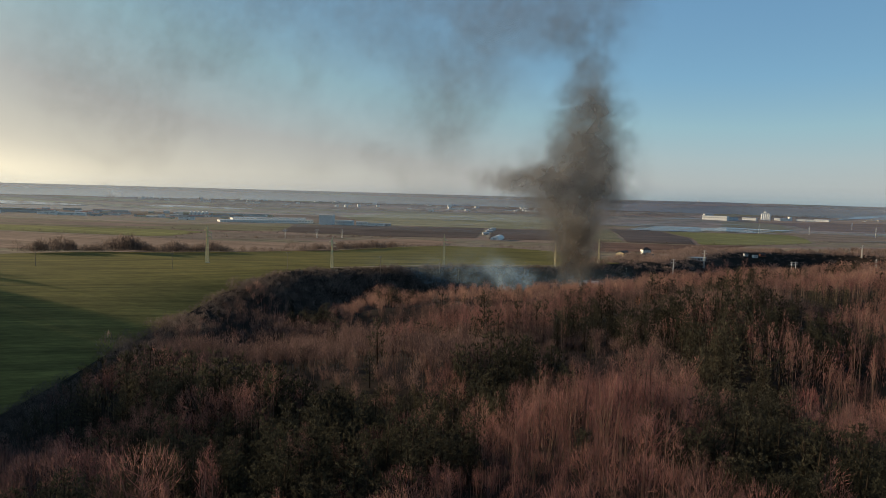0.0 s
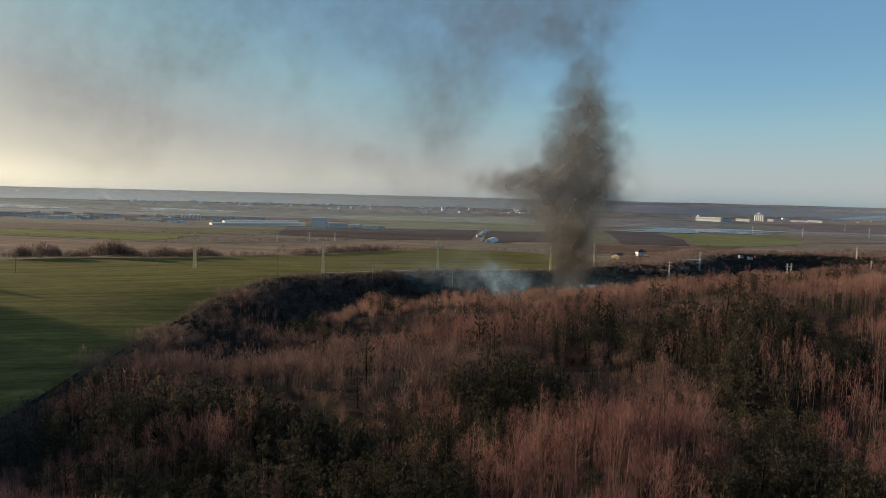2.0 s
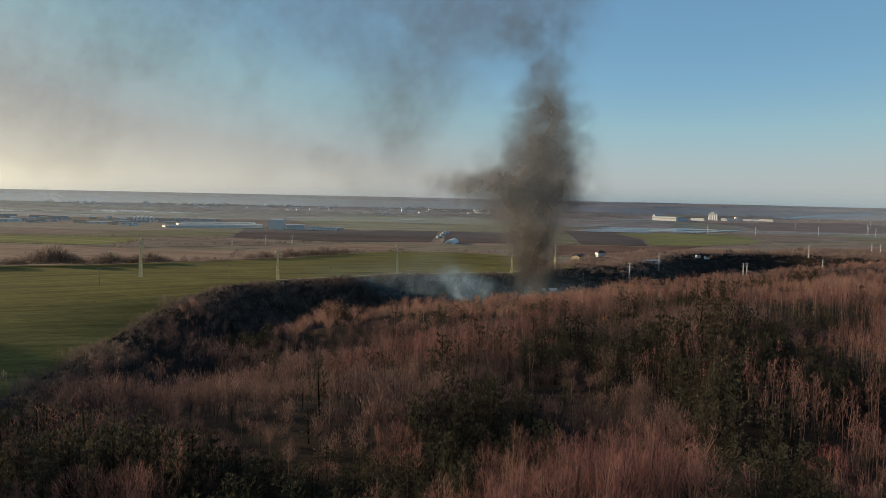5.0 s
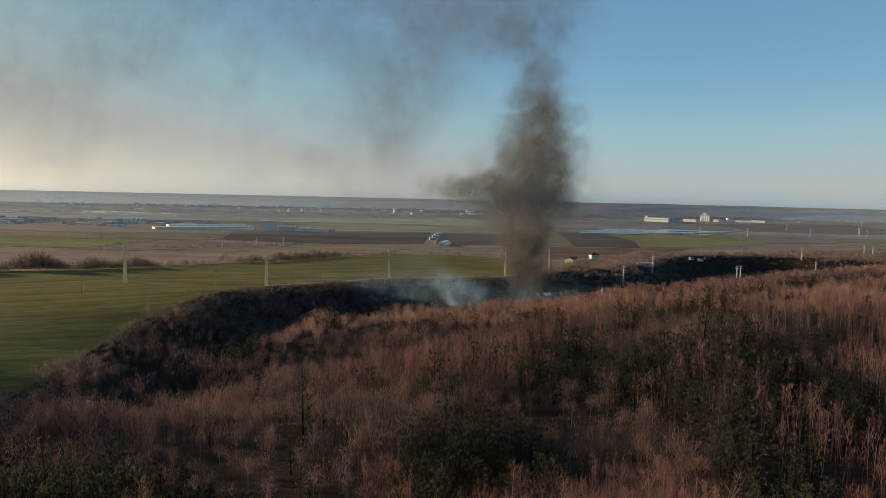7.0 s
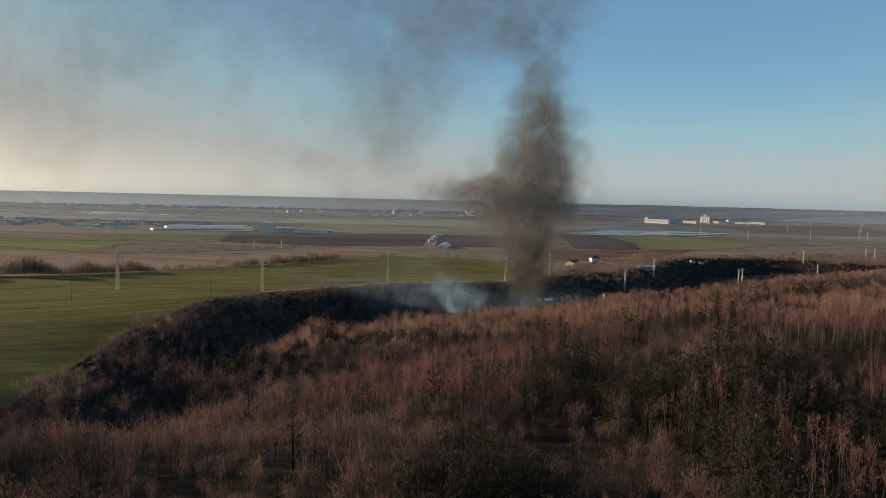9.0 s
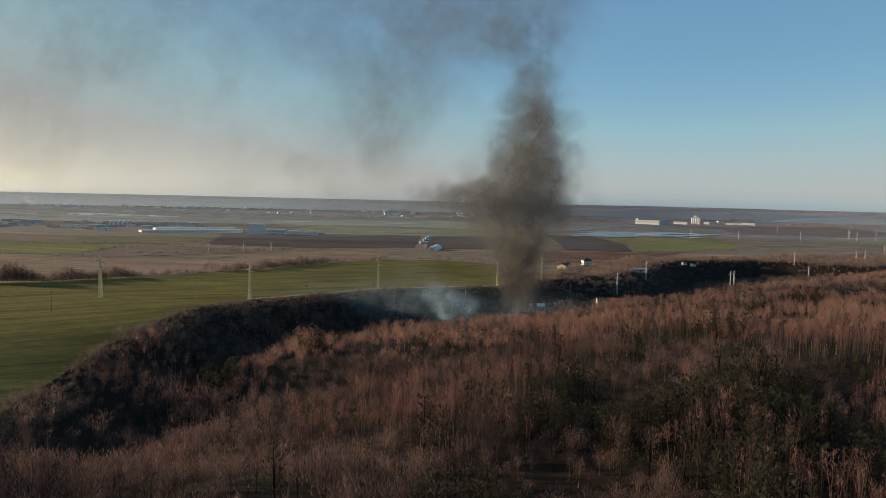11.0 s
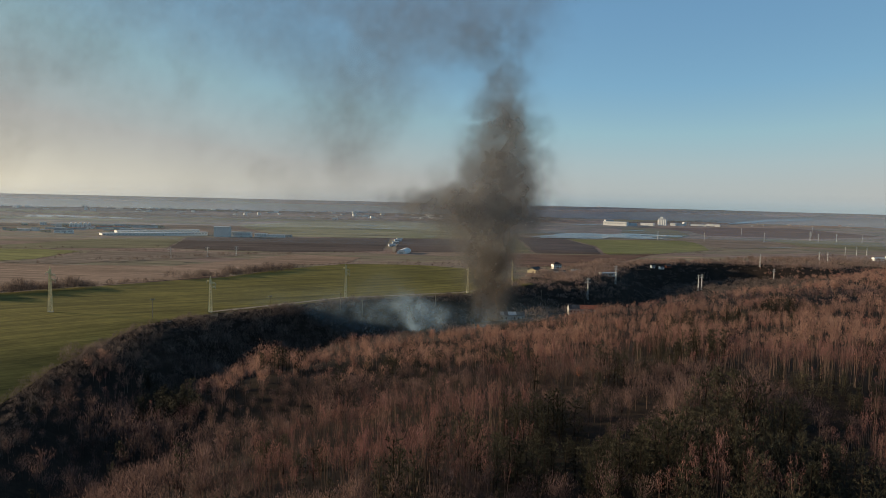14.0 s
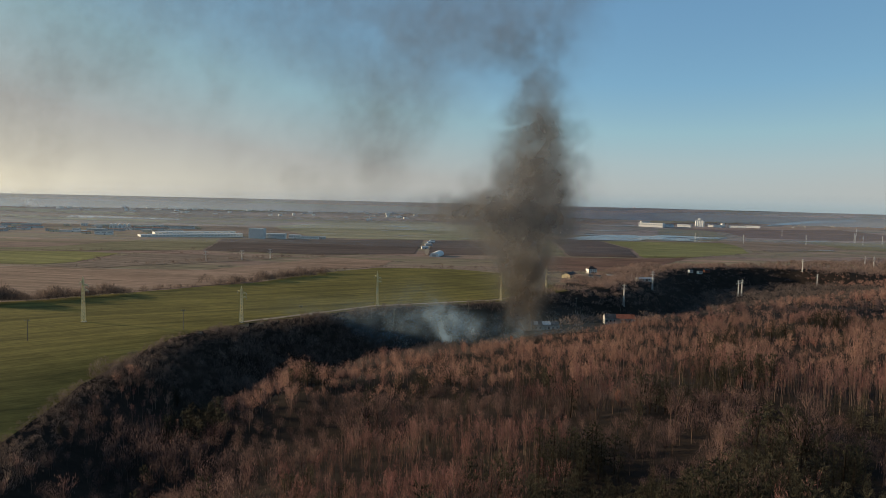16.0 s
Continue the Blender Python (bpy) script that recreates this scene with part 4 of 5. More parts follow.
field_pylon = pylon([(18.8, -1.9), (17.6, 2.6), (15.2, 2.6)], "pale lattice steel pylon standing at the edge of the green field", "pylons along the field")
set_up(field_pylon, [(-137, 409, 22, -8), (-68, 432, 19, -6), (1, 542, 24, -4), (99, 618, 22, -2), (156.4, 706, 25, 0)])
valley_pylon = pylon([(20.2, -2.4), (20.2, 2.4), (17.0, -3.2), (17.0, 3.2)], "pale lattice steel pylon with paired arms in the wooded valley", "pylons in the valley", 0.75, M_grey_steel)
set_up(valley_pylon, [(245, 746, 22, 5), (327, 880, 22, 5), (494, 984, 22, 5), (473, 953, 22, 5), (700, 1177, 22, 5), (690, 1120, 22, 5), (882, 1278, 22, 5), (898, 1276, 22, 5), (1251, 1652, 22, 5), (1285, 1660, 20, 5)])
plain_pylon = pylon([(20.4, -3.0), (20.4, 3.0), (17.2, -4.2), (17.2, 4.2), (14.2, -3.0), (14.2, 3.0)], "tall lattice steel pylon far out on the plain", "pylons on the plain", 0.6, M_grey_steel)
set_up(plain_pylon, [(1189, 1611, 34, 20), (1036, 2320, 30, 20), (1172, 2263, 30, 20), (1382, 2257, 33, 20), (1640, 2383, 30, 20), (1655, 2410, 36, 20), (1608, 2298, 30, 20), (1700, 2330, 30, 20), (1760, 2280, 28, 20), (1892, 2736, 30, 20), (1560, 2700, 28, 20), (-225, 1003, 14, 20), (-190, 1060, 14, 20), (-160, 1115, 14, 20)])


def utility_pole():
    base = thing("utility_pole", 0, 0, 0, label="thin weathered utility pole with a short crossbar", category="utility pole", group="utility poles")
    bm = bmesh.new()
    bar(bm, (0, 0, -1), (0, 0, 9), 0.26, 0.18, 8)
    part("post", bm, M_pole, base)
    bm = bmesh.new()
    bar(bm, (-1.0, 0, 8.3), (1.0, 0, 8.3), 0.16)
    arm = part("crossbar", bm, M_pole, base)
    for x in (-0.9, 0, 0.9):
        bm = bmesh.new()
        bmesh.ops.create_cone(bm, cap_ends=True, segments=8, radius1=0.12, radius2=0.07, depth=0.4, matrix=Matrix.Translation((x, 0, 8.6)))
        part("insulator", bm, M_glass_ins, arm, "small glass insulator")
    return base


set_up(utility_pole(), [(-137, 356, 22, 30), (-196, 338, 24, 30), (-87, 395, 24, 30), (-40, 453, 26, 30), (12, 509, 30, 30), (-2, 506, 26, 30), (66, 563, 26, 30), (178, 680, 26, 30), (238, 733, 26, 30), (470, 1140, 28, 30), (330, 905, 22, 30)])

# ---- buildings ----


def windows_on(base, host, w, d, h, nx, floors, material=M_pane, size=(1.1, 1.3), sides="fb", z0=1.0):
    """Dark panes in shallow frames on the long sides of a house body."""
    for side in sides:
        y = -d / 2 if side == "f" else d / 2
        s = -1 if side == "f" else 1
        for fl in range(floors):
            for i in range(nx):
                x = -w / 2 + w * (i + 0.5) / nx
                bm = bmesh.new()
                box(bm, size[0], 0.08, size[1], x, y + s * 0.03, z0 + fl * h / floors)
                part("window", bm, material, host)


def roof_mesh(w, d, z, rise, over=0.5, hip=0.0, thick=0.25):
    bm = bmesh.new()
    a, b = w / 2 + over, d / 2 + over
    r = a - hip
    lower = [bm.verts.new(p) for p in ((-a, -b, z), (a, -b, z), (a, b, z), (-a, b, z), (-r, 0, z + rise), (r, 0, z + rise))]
    upper = [bm.verts.new(v.co + Vector((0, 0, thick))) for v in lower]
    for s, flip in ((lower, True), (upper, False)):
        for f in ((0, 1, 5, 4), (2, 3, 4, 5), (1, 2, 5), (3, 0, 4)):
            if len(f) == 3 and not hip:
                continue
            vs = [s[i] for i in f]
            bm.faces.new(vs[::-1] if flip else vs)
    rim = [0, 1, 2, 3] if hip else [0, 1, 5, 2, 3, 4]
    for i, k in enumerate(rim):
        n = rim[(i + 1) % len(rim)]
        bm.faces.new((lower[k], lower[n], upper[n], upper[k]))
    return bm


def house_body(w, d, h, rise):
    """Walls with gables."""
    bm = bmesh.new()
    pts = [(-w / 2, -d / 2), (w / 2, -d / 2), (w / 2, d / 2), (-w / 2, d / 2)]
    lo = [bm.verts.new((x, y, -1.2)) for x, y in pts]
    hi = [bm.verts.new((x, y, h)) for x, y in pts]
    gl, gr = bm.verts.new((-w / 2, 0, h + rise)), bm.verts.new((w / 2, 0, h + rise))
    bm.faces.new((lo[0], lo[1], hi[1], hi[0]))
    bm.faces.new((lo[2], lo[3], hi[3], hi[2]))
    bm.faces.new((lo[1], lo[2], hi[2], gr, hi[1]))
    bm.faces.new((lo[3], lo[0], hi[0], gl, hi[3]))
    bm.faces.new((hi[0], hi[1], gr, gl))
    bm.faces.new((hi[2], hi[3], gl, gr))
    bm.faces.new(lo[::-1])
    return bm


def building(name, x, y, w, d, h, turn, walls, roof, rise, label, category, group="", nx=0, floors=1, hip=0.0, chimney=False, sides="f"):
    base = thing(name, x, y, z_at(x, y), turn, label=label, category=category, group=group)
    body = part("wall", house_body(w, d, h, 0.0 if hip else rise), walls, base)
    top = part("roof", roof_mesh(w, d, h + 0.03, rise, min(0.6, 0.06 * d), hip), roof, base)
    if nx:
        windows_on(base, body, w, d, h, nx, floors, sides=sides, size=(min(1.3, w / nx * 0.5), min(1.5, h / floors * 0.5)), z0=h / floors * 0.32)
    bm = bmesh.new()
    box(bm, min(2.4, w * 0.15), 0.1, min(2.2, h * 0.7), w * 0.06, -d / 2 - 0.06, 0)
    part("door", bm, M_slate, base)
    if chimney:
        bm = bmesh.new()
        box(bm, 0.7, 0.7, 1.8, w * 0.2, 0.3, h + rise * 0.7)
        part("chimney", bm, M_tile, top)
    return base


def ruin(name, x, y, w, d, h, turn, rise, bays, roofs, label):
    """A derelict long shed: posts, wall panels with openings, and loose roof sheets, some of them gone."""
    base = thing(name, x, y, z_at(x, y), turn, label=label, category="shed")
    step_x = w / bays
    for i in range(bays):
        x0 = -w / 2 + (i + 0.5) * step_x
        for s in (-1, 1):
            bm = bmesh.new()
            yy = s * d / 2
            box(bm, step_x - 0.02, 0.3, 2.1, x0, yy, -1.0)
            box(bm, step_x - 0.02, 0.3, h - 2.6, x0, yy, 2.6)
            box(bm, step_x * 0.3, 0.3, 1.5, x0 - step_x * 0.35, yy, 1.1)
            box(bm, step_x * 0.3, 0.3, 1.5, x0 + step_x * 0.35, yy, 1.1)
            part("wall_panel", bm, M_plaster, base)
            if (i * 7 + s) % 5:
                bm = bmesh.new()
                box(bm, step_x * 0.39, 0.06, 1.48, x0, yy - s * 0.08, 1.11)
                part("window", bm, M_pane, base)
            mat = roofs[(2 * i + (s > 0)) % len(roofs)]
            if mat is None:
                continue
            bm = bmesh.new()
            run = math.hypot(d / 2 + 0.5, rise)
            tilt = Matrix.Translation((x0, s * (d / 4 + 0.25), h + rise / 2 + 0.05)) @ Matrix.Rotation(-s * math.atan2(rise, d / 2 + 0.5), 4, "X")
            box(bm, step_x - 0.06, run, 0.12, m=tilt)
            part("roof_sheet", bm, mat, base)
        bm = bmesh.new()
        for xx in (x0 - step_x / 2 + 0.1,):
            bar(bm, (xx, -d / 2, h - 0.15), (xx, 0, h + rise - 0.15), 0.2)
            bar(bm, (xx, d / 2, h - 0.15), (xx, 0, h + rise - 0.15), 0.2)
            bar(bm, (xx, -d / 2, h - 0.2), (xx, d / 2, h - 0.2), 0.2)
        part("rafter", bm, M_pole, base)
    for s in (-1, 1):
        bm = bmesh.new()
        xx = s * w / 2
        vs = [bm.verts.new((xx + q, yy, zz)) for q in (-0.15, 0.15) for yy, zz in ((-d / 2 + 0.16, -1), (d / 2 - 0.16, -1), (d / 2 - 0.16, h), (0, h + rise - 0.1), (-d / 2 + 0.16, h))]
        bm.faces.new(vs[4::-1])
        bm.faces.new(vs[5:])
        for i in range(5):
            n = (i + 1) % 5
            bm.faces.new((vs[i], vs[n], vs[5 + n], vs[5 + i]))
        gable = part("gable", bm, M_plaster, base)
        bm = bmesh.new()
        box(bm, 0.1, 2.0, 2.2, xx + s * 0.17, 0, 0)
        part("doorway", bm, M_pane, gable)
    return base


ruin("derelict_shed", 114, 531, 20, 8, 4.0, -4, 1.7, 7, [M_sheet, M_sheet, M_pale, M_sheet, M_sheet, None, M_pale, M_sheet, M_pale, None, M_sheet], "long derelict white shed with a patchy dark roof")
ruin("derelict_barn", 180, 570, 22, 10, 3.9, -10, 2.4, 8, [M_sheet, M_sheet, M_sheet, M_sheet, M_sheet, M_sheet, M_tile, M_tile, M_tile, M_tile, M_tile, M_tile, M_tile, M_tile, M_tile, M_tile], "long grey barn with a half-tiled red roof in the valley")
building("farmhouse", 292, 1014, 12, 9, 6.2, 10, M_white, M_slate, 3.2, "white two-storey farmhouse with a dark hipped roof", "house", nx=4, floors=2, hip=5.0, chimney=True)
building("barn", 236, 920, 22, 11, 4.4, 53, M_cream, M_sheet, 2.6, "cream barn with a sunlit gable and a dark blue-grey roof", "barn", nx=3)
building("barn", 270, 926, 14, 7, 3.0, -22, M_grey, M_sheet, 1.4, "low farm shed with a dark sheet roof", "barn", nx=3)
building("barn", 331, 917, 22, 8, 3.0, 12, M_grey, M_pale, 1.0, "low grey farm building with a pale sheet roof", "barn", nx=5)
building("storage_shed", 300, 952, 12, 6, 2.4, -8, M_pale, M_grey, 0.8, "low pale storage shed in the farmyard", "shed", nx=2)
yrng = np.random.default_rng(41)
yard_spots = [(x + yrng.normal(0, 3), y + yrng.normal(0, 3)) for x, y in [(228, 962), (240, 968), (256, 972), (262, 905), (276, 900), (252, 896), (284, 908), (300, 925), (314, 938), (322, 950), (308, 985),
              (272, 990), (318, 1002), (330, 985), (344, 940), (352, 925), (296, 892), (312, 898), (240, 890), (226, 884), (262, 880), (285, 878)]]
single("yard_tree", [dome_tree(7.5, 210, 0.09, 0.15, 0.42) for i in range(3)], yard_spots, BARK_SCRUB, ("trunk", "crown"), (0.75, 1.15), "leafless pinkish-brown tree beside the farm buildings", "tree", "trees round the farmyard")
for x, y, w, mat, lab in [(476, 1107, 6, M_white, "small white hut in a hillside yard"), (498, 1123, 7, M_white, "small white hut beside a mast"), (517, 1140, 9, M_tile, "small reddish hut on the hillside")]:
    building("hut", x, y, w, 5, 2.8, 8, mat, M_sheet, 1.1, lab, "hut", nx=2)
building("house", 1119, 1417, 22, 12, 8, -8, M_white, M_pale, 2.0, "pale house on the wooded hilltop", "house", nx=5, floors=2)
building("house", 1136, 1409, 9, 9, 12, -8, M_white, M_pale, 1.0, "pale tower house on the wooded hilltop", "house", nx=2, floors=3)


def vault(name, x, y, w, d, h, turn, mat, label, bays=1, category="hall"):
    """Arched halls side by side."""
    base = thing(name, x, y, z_at(x, y), turn, label=label, category=category)
    for k in range(bays):
        bm = bmesh.new()
        x0 = (k - (bays - 1) / 2) * w
        n = 12
        rings = []
        for yy in (-d / 2, d / 2):
            rings.append([bm.verts.new((x0 - w / 2 * math.cos(math.pi * i / n), yy, h * math.sin(math.pi * i / n) ** 0.8)) for i in range(n + 1)])
        for i in range(n):
            bm.faces.new((rings[0][i], rings[1][i], rings[1][i + 1], rings[0][i + 1]))
        bm.faces.new(rings[0])
        bm.faces.new(rings[1][::-1])
        part("arched_roof", bm, mat, base)
        bm = bmesh.new()
        box(bm, w * 0.4, 0.15, h * 0.6, x0, -d / 2 - 0.09, 0)
        part("door", bm, M_grey, base)
    return base


vault("storage_tunnel", 103, 1340, 17, 60, 8, -14, M_white, "bright white arched storage hall beside a ploughed field")
for x, y, w in [(96, 1590, 14), (112, 1720, 16), (126, 1850, 18), (136, 1930, 14)]:
    building("farm_shed", x, y, w, 9, 4, 8, M_pale, M_pale, 1.4, "pale farm shed along the lane", "shed", "sheds along the lane", nx=2)


def hall(x, y, w, d, h, turn, wall, roof, label, group="industrial halls", bays=0, flat=0.6):
    base = building("industrial_hall", x, y, w, d, h, turn, wall, roof, flat, label, "hall", group)
    if bays:
        for i in range(bays):
            bm = bmesh.new()
            box(bm, w / bays * 0.7, 0.12, h * 0.3, -w / 2 + w * (i + 0.5) / bays, -d / 2 - 0.05, h * 0.45)
            part("window", bm, M_grey, base.children[0])
    return base


hall(-308, 1863, 36, 30, 25, -4, M_blue, M_pale, "tall pale blue windowless warehouse", bays=0)
hall(-268, 1893, 52, 24, 12, -4, M_blue, M_pale, "pale blue hall beside the tall warehouse", bays=8)
hall(-222, 1922, 30, 20, 9, -4, M_white, M_pale, "white low industrial hall with openings", bays=5)
hall(-183, 1910, 44, 16, 7, -4, M_white, M_pale, "white low hall with dark openings", bays=9)
hall(-156, 1935, 22, 14, 6, -4, M_grey, M_pale, "grey low industrial hall with openings", bays=3)
hall(-462, 1842, 245, 30, 7, 31, M_white, M_pale, "very long pale factory hall with a pale roof", bays=30)
hall(-470, 1900, 200, 26, 11, 31, M_white, M_pale, "long pale factory hall", bays=24)
vault("market_hall", -787, 2272, 12, 24, 14, 20, M_white, "white hall with five arched roofs", 5)
irng = np.random.default_rng(11)
for i in range(84):
    x, y = irng.uniform(-1280, -540), irng.uniform(1760, 2440)
    y += 0.25 * (x + 900)
    wall = (M_grey, M_white, M_blue, M_grey, M_cream)[i % 5]
    hall(x, y, irng.uniform(14, 26) if i % 3 else irng.uniform(40, 75), irng.uniform(10, 20), irng.uniform(4, 9), irng.uniform(-8, 25), wall, (M_pale, M_sheet, M_pale, M_tile)[i % 4], "factory hall in the distant industrial estate", bays=3)

# grain silos and works far across the plain
works = thing("grain_elevator", 1458, 3208, z_at(1458, 3208), -35, label="tall white grain elevator with round silos", category="grain silo")
for i in range(5):
    bm = bmesh.new()
    bmesh.ops.create_cone(bm, cap_ends=True, segments=16, radius1=5, radius2=5, depth=30, matrix=Matrix.Translation((-14 + 8 * i, 0, 14)))
    part("silo", bm, M_white, works)
bm = bmesh.new()
box(bm, 11, 10, 42, -2, 3, -1)
part("tower", bm, M_white, works)
bm = bmesh.new()
box(bm, 34, 8, 5, 0, 0, 29.1)
part("gallery", bm, M_pale, works)
hall(1235, 3215, 112, 30, 18, -40, M_white, M_pale, "long pale works hall far across the plain", "works on the plain", bays=14)
hall(1215, 3250, 40, 20, 24, 2, M_grey, M_pale, "grey block behind the works hall", "works on the plain")
hall(1310, 3210, 50, 24, 13, -20, M_blue, M_sheet, "dark blue works hall far across the plain", "works on the plain")
hall(1395, 3225, 60, 20, 11, -40, M_white, M_pale, "white low hall beside the silos", "works on the plain", bays=6)
hall(1530, 3200, 60, 20, 11, -42, M_white, M_pale, "white low hall beside the silos", "works on the plain", bays=6)
hall(1620, 3170, 70, 18, 9, -38, M_white, M_pale, "white low hall beside the silos", "works on the plain", bays=6)
hall(1690, 3160, 60, 18, 10, -40, M_white, M_pale, "white low hall beside the silos", "works on the plain", bays=6)
bm = bmesh.new()
tank = thing("water_tank", 1566, 3200, z_at(1566, 3200), label="white round tank near the silos", category="tank")
bmesh.ops.create_cone(bm, cap_ends=True, segments=20, radius1=9, radius2=9, depth=18, matrix=Matrix.Translation((0, 0, 9)))
part("shell", bm, M_white, tank)
hall(-60, 3330, 26, 16, 9, 0, M_white, M_pale, "lone white building on the far grassland", "works on the plain")
hall(1605, 4470, 18, 12, 8, -30, M_white, M_white, "white building on the far horizon", "works on the plain")

# village beyond the hills and the town on the horizon
homes = []
for wall, roof, w, d, h, rise in [(M_cream, M_tile, 11, 9, 5, 3.2), (M_cream, M_tile, 10, 8, 4.5, 3), (M_grey, M_tile, 13, 9, 7, 3), (M_white, M_pale, 16, 10, 6, 2)]:
    homes.append(building("village_house", 2000, 3200, w, d, h, 0, wall, roof, rise, "small village house with a pitched roof far across the plain", "house", "village houses", nx=3))
vrng = np.random.default_rng(5)
for i in range(170):
    u, v = vrng.uniform(0, 1), vrng.uniform(0, 1) ** 0.7
    x = 1860 + 1000 * u + 120 * v
    y = 3130 - 160 * u + 230 * v
    m = pose(x, y, z_at(x, y), 0, 0, vrng.uniform(-40, 60)) @ Matrix.Diagonal((0.75, 0.75, 0.7, 1))
    if i < 4:
        homes[i].matrix_world = m
    else:
        copy_thing(homes[i % 4], m)
blocks = []
for w, d, h in [(22, 12, 10), (34, 12, 8), (14, 12, 14)]:
    blocks.append(building("apartment_block", -1500, 3600, w, d, h, 0, M_white, M_pale, 0.4, "pale apartment block in the distant town", "apartment block", "town blocks", nx=3, floors=2))
for i in range(180):
    x = vrng.uniform(-2400, 700)
    y = 3640 + vrng.uniform(-160, 320) - 0.00006 * (x + 400) ** 2
    m = pose(x, y, z_at(x, y), 0, 0, vrng.uniform(-30, 30)) @ Matrix.Diagonal((1, 1, vrng.uniform(0.4, 1.1), 1))
    if i < 3:
        blocks[i].matrix_world = m
    else:
        copy_thing(blocks[i % 3], m)

# ---- smoke and haze ----


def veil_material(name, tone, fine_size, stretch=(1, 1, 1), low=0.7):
    """Thin smoke and haze sheets: part of the light goes straight through, the rest is scattered to both sides."""
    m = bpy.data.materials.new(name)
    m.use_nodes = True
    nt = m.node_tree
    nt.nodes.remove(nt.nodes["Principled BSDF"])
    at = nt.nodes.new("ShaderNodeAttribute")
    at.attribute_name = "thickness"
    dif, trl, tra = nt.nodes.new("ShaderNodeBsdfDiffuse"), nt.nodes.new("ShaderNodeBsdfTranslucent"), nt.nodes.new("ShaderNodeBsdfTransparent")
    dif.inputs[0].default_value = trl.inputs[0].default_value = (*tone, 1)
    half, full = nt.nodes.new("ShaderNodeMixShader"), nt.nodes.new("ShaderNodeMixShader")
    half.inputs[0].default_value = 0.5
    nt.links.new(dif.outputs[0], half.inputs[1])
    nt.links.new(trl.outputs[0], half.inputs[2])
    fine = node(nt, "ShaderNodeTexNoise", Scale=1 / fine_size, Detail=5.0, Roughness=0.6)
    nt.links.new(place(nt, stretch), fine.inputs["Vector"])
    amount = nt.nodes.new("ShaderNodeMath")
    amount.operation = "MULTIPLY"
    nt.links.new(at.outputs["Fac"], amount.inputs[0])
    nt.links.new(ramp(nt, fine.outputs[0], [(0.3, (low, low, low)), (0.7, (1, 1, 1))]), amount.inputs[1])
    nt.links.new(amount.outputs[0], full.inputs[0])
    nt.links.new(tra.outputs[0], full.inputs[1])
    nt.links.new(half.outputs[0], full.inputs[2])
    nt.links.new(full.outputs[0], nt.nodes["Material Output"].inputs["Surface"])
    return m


def thin_mesh(name, v, f, d, material, label, category):
    used, inv = np.unique(f, return_inverse=True)
    ob = link_mesh(name, v[used], inv.reshape(f.shape), material, smooth=True)
    ob.data.attributes.new("thickness", "FLOAT", "POINT").data.foreach_set("value", d[used].astype(np.float32))
    return tagged(ob, label, category, kind="stuff")


def field_of(xs, zs, size, seed, octaves):
    """Turbulence over a sheet."""
    return np.array([noise.fractal(Vector((a / size, seed, b / size)), 0.95, 2.1, octaves) for a, b in zip(xs.ravel(), zs.ravel())]).reshape(xs.shape)


def smoke(name, puffs, layers, deep, span, cell, tone, label, seed, swirl=8.0, curl=16.0, edge=0.3, grain=6.0, roll=28.0, rough=0.55):
    """Billowing sheets of smoke one behind another; a puff is (x, z, rx, rz, thickness)."""
    (x0, x1), (z0, z1), yc = span
    nx, nz = int((x1 - x0) / cell), int((z1 - z0) / cell)
    xs, zs = np.meshgrid(np.linspace(x0, x1, nx), np.linspace(z0, z1, nz))
    vs, fs, ds = [], [], []
    for k in range(layers):
        off = (k - (layers - 1) / 2) / layers * 2 * deep
        bend, bend2 = field_of(xs, zs, roll, seed + k * 1.7, 3), field_of(xs + 400, zs, roll, seed + k * 1.7, 3)
        px, pz = xs + bend * swirl, zs + bend2 * swirl
        dens = np.zeros(xs.shape)
        for x, z, rx, rz, amp in puffs:
            q = ((px - x) / rx) ** 2 + ((pz - z) / rz) ** 2 + (off / max(rx, deep)) ** 2
            dens = dens + amp * np.exp(-q * 1.1)
        bill = field_of(px, pz, curl, seed + k * 0.9, 6)
        dens = np.maximum(dens * (1 + rough * bill) + edge * np.minimum(dens, 1) * (bill - 0.45), 0)
        alpha = 1 - np.exp(-dens * 1.25 / layers)
        rim = np.minimum.reduce([(xs - x0) / (6 * cell), (x1 - xs) / (6 * cell), np.ones(xs.shape)])
        alpha = alpha * np.clip(rim, 0, 1)
        alpha = np.where(alpha < 0.004, 0, alpha)
        vs.append(np.stack([xs, yc + off + bend * 1.5, zs], -1).reshape(-1, 3))
        ds.append(alpha.ravel())
        i = np.arange(nx * nz).reshape(nz, nx)
        f = np.stack([i[:-1, :-1], i[:-1, 1:], i[1:, 1:], i[1:, :-1]], -1).reshape(-1, 4)
        fs.append(f[alpha.ravel()[f].max(1) > 0] + k * nx * nz)
    return thin_mesh(name, np.concatenate(vs), np.concatenate(fs), np.concatenate(ds), veil_material(name, tone, grain), label, "smoke")


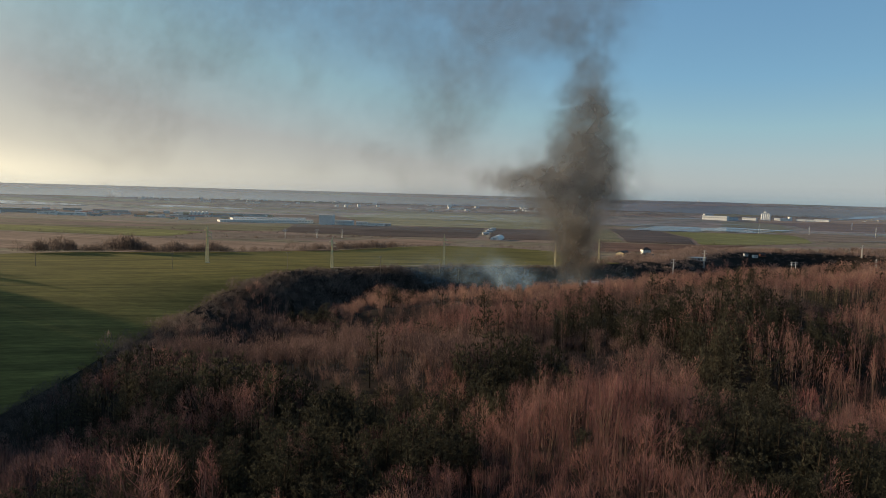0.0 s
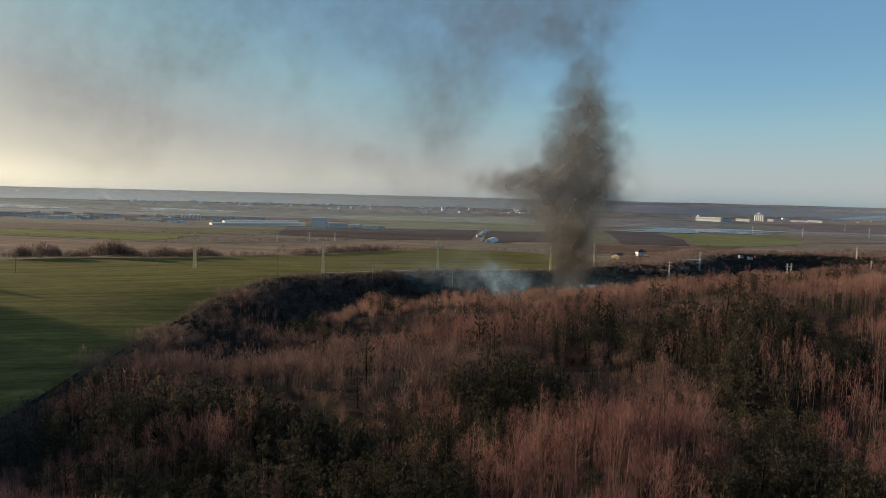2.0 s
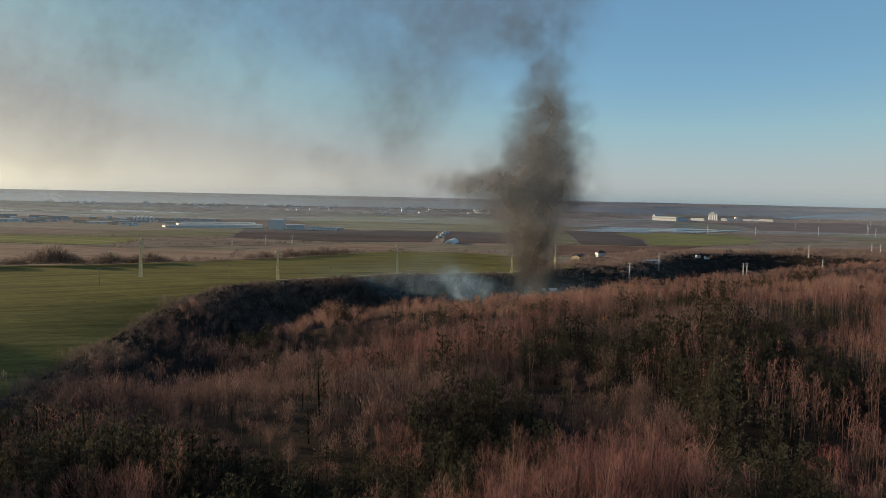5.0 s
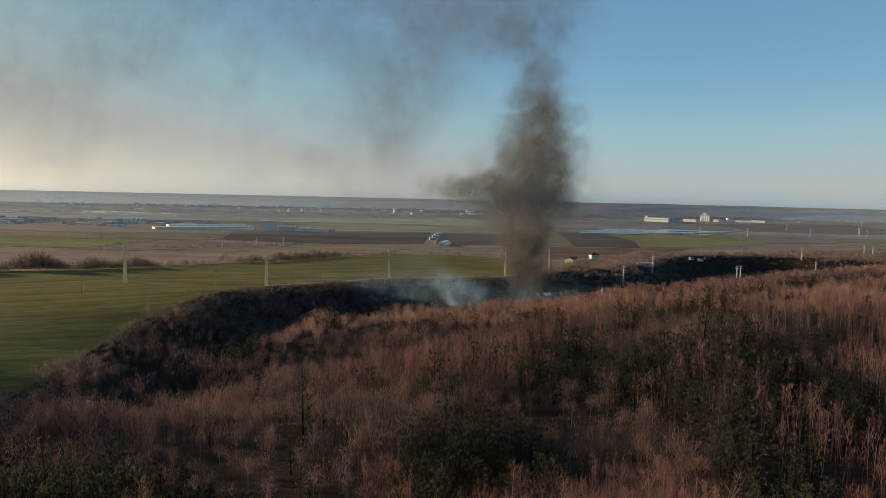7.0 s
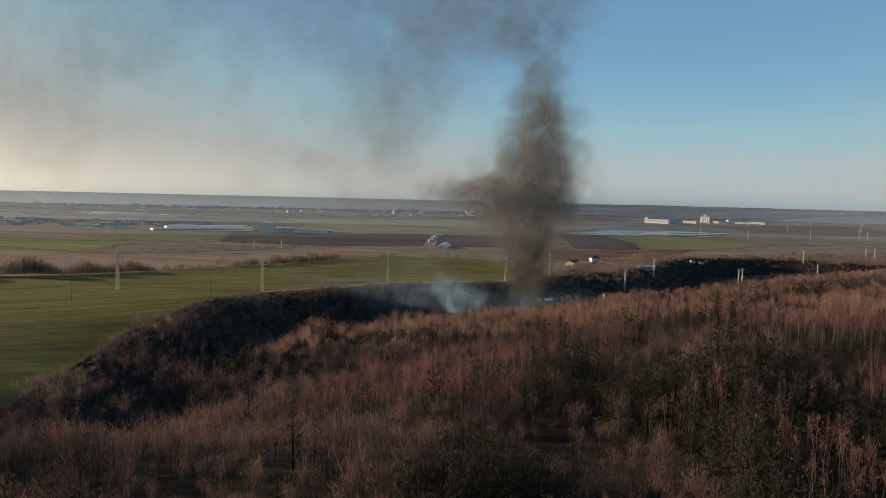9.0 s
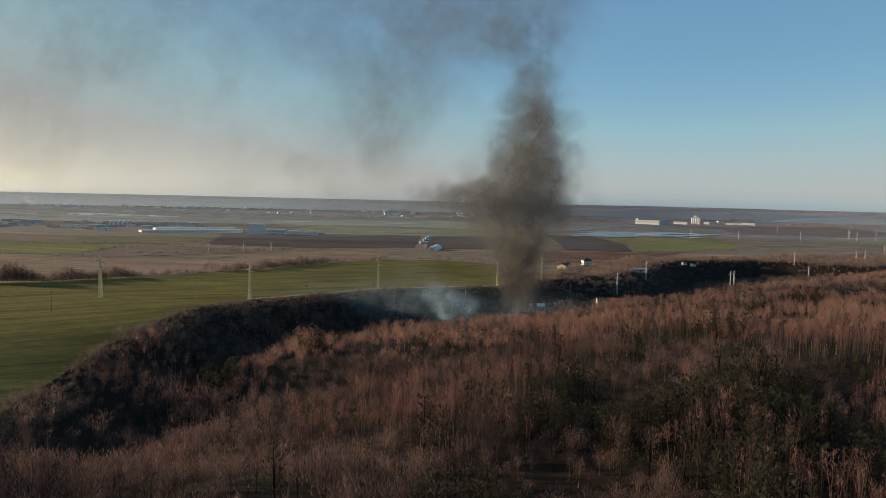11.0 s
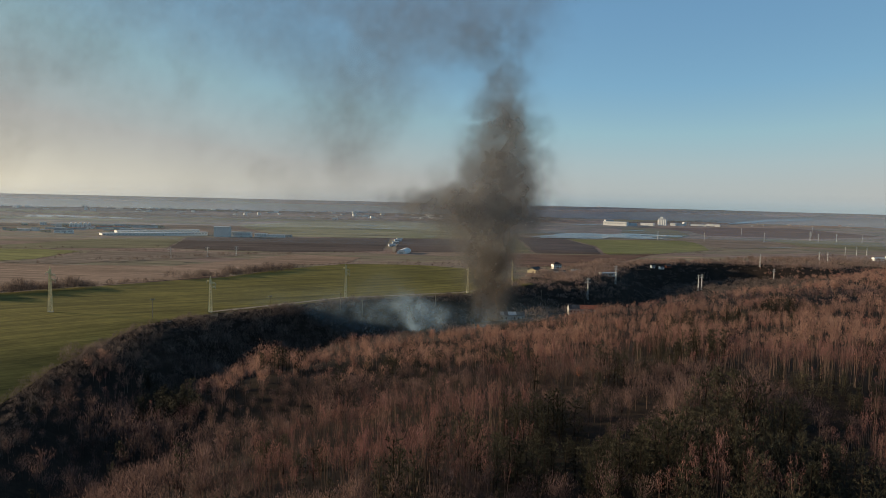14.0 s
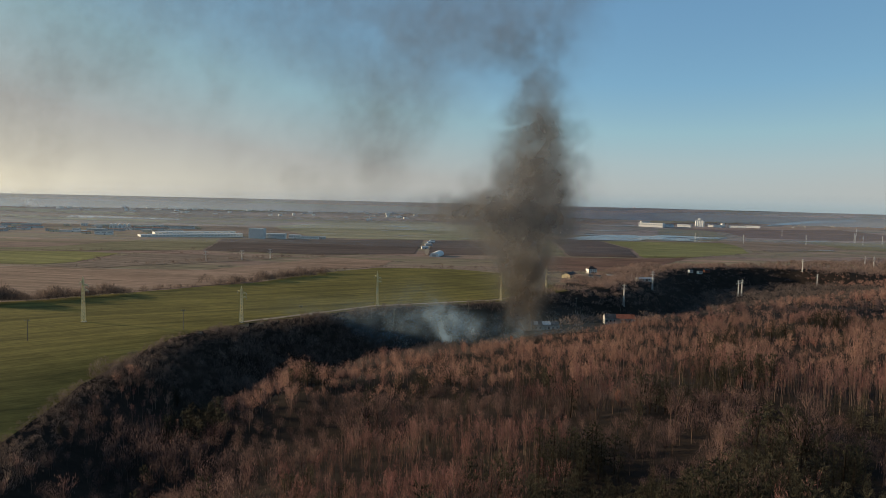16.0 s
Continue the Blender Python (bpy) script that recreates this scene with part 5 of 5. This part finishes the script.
# dark tone of dense soot, with the valley's shade worked into it
FOOT = [(98, -24, 4.5, 8, 6.0), (100, -14, 6.5, 9, 5.8), (102, -3, 9, 10, 4.6), (101, 8, 12, 10, 2.6), (97, 20, 12, 9, 1.0)]
smoke("smoke_foot", FOOT, 2, 8, ((60, 140), (-34, 44), 528), 1.6, (0.115, 0.100, 0.090), "dense dark smoke at the foot of the column over the fire, darkened for valley shade", 3.0, 7.0, 12.0, 0.55, 4.0, 24.0)
COLUMN = [(102, -3, 9, 10, 1.6), (101, 9, 12, 11, 3.4), (98, 21, 16, 12, 3.9), (95, 34, 21, 12, 3.6), (98, 49, 28, 14, 3.6), (74, 55, 20, 11, 2.9),
          (54, 57, 17, 9, 1.9), (40, 53, 14, 7, 1.0), (26, 55, 12, 6, 0.5), (115, 48, 17, 13, 2.8), (130, 50, 11, 8, 0.7)]
COLUMN_TOP = [(106, 69, 25, 14, 3.8), (109, 88, 21, 14, 3.6), (107, 106, 18, 12, 3.2), (106, 121, 16, 11, 2.6), (104, 136, 15, 11, 1.5), (86, 87, 11, 10, 0.9),
              (126, 74, 9, 10, 1.1), (107, 152, 20, 14, 0.75), (84, 160, 24, 15, 0.5), (112, 172, 26, 16, 0.45), (104, 196, 36, 20, 0.4)]
smoke("smoke_column", COLUMN + COLUMN_TOP, 4, 16, ((10, 172), (-34, 222), 537), 1.9, (0.262, 0.243, 0.225), "dark brown-grey smoke billowing up from a fire in the valley", 2.0, 9.0, 15.0, 0.55, 5.0, 30.0)
VEIL = [(64, 172, 34, 30, 0.66), (26, 160, 40, 34, 0.56), (-20, 142, 38, 36, 0.42), (4, 114, 36, 30, 0.34), (-70, 160, 50, 36, 0.26), (-74, 92, 40, 22, 0.20), (-56, 64, 48, 13, 0.24), (-10, 70, 40, 16, 0.16),
        (-150, 150, 70, 46, 0.24), (-190, 150, 60, 40, 0.20), (-240, 118, 60, 40, 0.16), (-205, 80, 70, 24, 0.12), (-290, 170, 70, 60, 0.28), (0, 205, 90, 28, 0.42), (-140, 205, 110, 30, 0.30), (128, 186, 24, 24, 0.22), (60, 118, 30, 40, 0.16)]
smoke("smoke_drift", [(x, z, rx, rz, 0.9 * k) for x, z, rx, rz, k in VEIL], 1, 12, ((-400, 190), (36, 232), 562), 4.2, (0.205, 0.185, 0.172), "thin brown-grey smoke drifting across the sky from the fire", 5.0, 34.0, 46.0, 0.1, 16.0, 90.0, 0.42)
# the last row of puffs is a faint veil added to lighten the dark valley
WHITE = [(44.5, -24, 1.8, 3.2, 2.9), (43, -20, 2.6, 3.6, 2.4), (41.5, -15, 3.8, 4, 1.6), (39, -9, 8, 5, 0.7), (35, -4, 9, 4, 0.36), (47, -8, 8, 5, 0.6), (57, -14, 5.5, 4.5, 0.95), (54, -10, 8, 5, 0.5),
         (27, -9, 10, 6, 0.28), (50, -18, 8, 5, 0.4), (14, -10, 14, 7, 0.12), (0, -6, 20, 8, 0.08), (20, 4, 16, 8, 0.10), (84, -20, 4, 6, 0.3), (80, -26, 8, 2.5, 0.35),
         (-30, -10, 36, 11, 0.10), (24, -16, 40, 11, 0.13), (72, -17, 34, 10, 0.14), (112, -16, 24, 9, 0.10)]
smoke("white_smoke", WHITE, 2, 5, ((-84, 144), (-36, 28), 474), 1.2, (0.40, 0.52, 0.61), "thin blue-white smoke drifting up from the valley, with a veil added to lighten it", 9.0, 4.0, 6.5, 0.3, 2.5)
FAR = [(-1600, 6, 26, 10, 2.2), (-1612, 20, 24, 12, 1.4), (-1632, 36, 22, 13, 0.8), (-1660, 52, 24, 14, 0.4)]
far_z = z_at(-1600, 3480)
smoke("factory_smoke", [(x, z + far_z, rx, rz, a) for x, z, rx, rz, a in FAR], 2, 14, ((-1720, -1550), (far_z - 4, far_z + 80), 3470), 6.0, (0.75, 0.75, 0.75), "white smoke from a chimney far across the plain", 21.0, 8.0)


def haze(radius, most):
    """A curved see-through sheet that paints winter haze over the plain, thinning out upwards."""
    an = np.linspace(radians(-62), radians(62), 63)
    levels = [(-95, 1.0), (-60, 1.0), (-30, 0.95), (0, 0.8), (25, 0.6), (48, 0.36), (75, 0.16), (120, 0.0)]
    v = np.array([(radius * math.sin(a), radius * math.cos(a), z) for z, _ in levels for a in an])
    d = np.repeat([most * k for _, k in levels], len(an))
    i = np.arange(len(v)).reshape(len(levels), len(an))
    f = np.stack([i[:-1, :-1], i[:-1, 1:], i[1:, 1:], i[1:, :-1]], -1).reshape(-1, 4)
    thin_mesh("haze_bank", v, f, d, M_haze, "curved blue-grey sheet standing in for winter haze over the plain", "haze")


M_haze = veil_material("haze_paint", (0.43, 0.53, 0.66), 260, (0.35, 0.35, 2.0), 0.85)
# three tinted shells put the paling of distance over the far land
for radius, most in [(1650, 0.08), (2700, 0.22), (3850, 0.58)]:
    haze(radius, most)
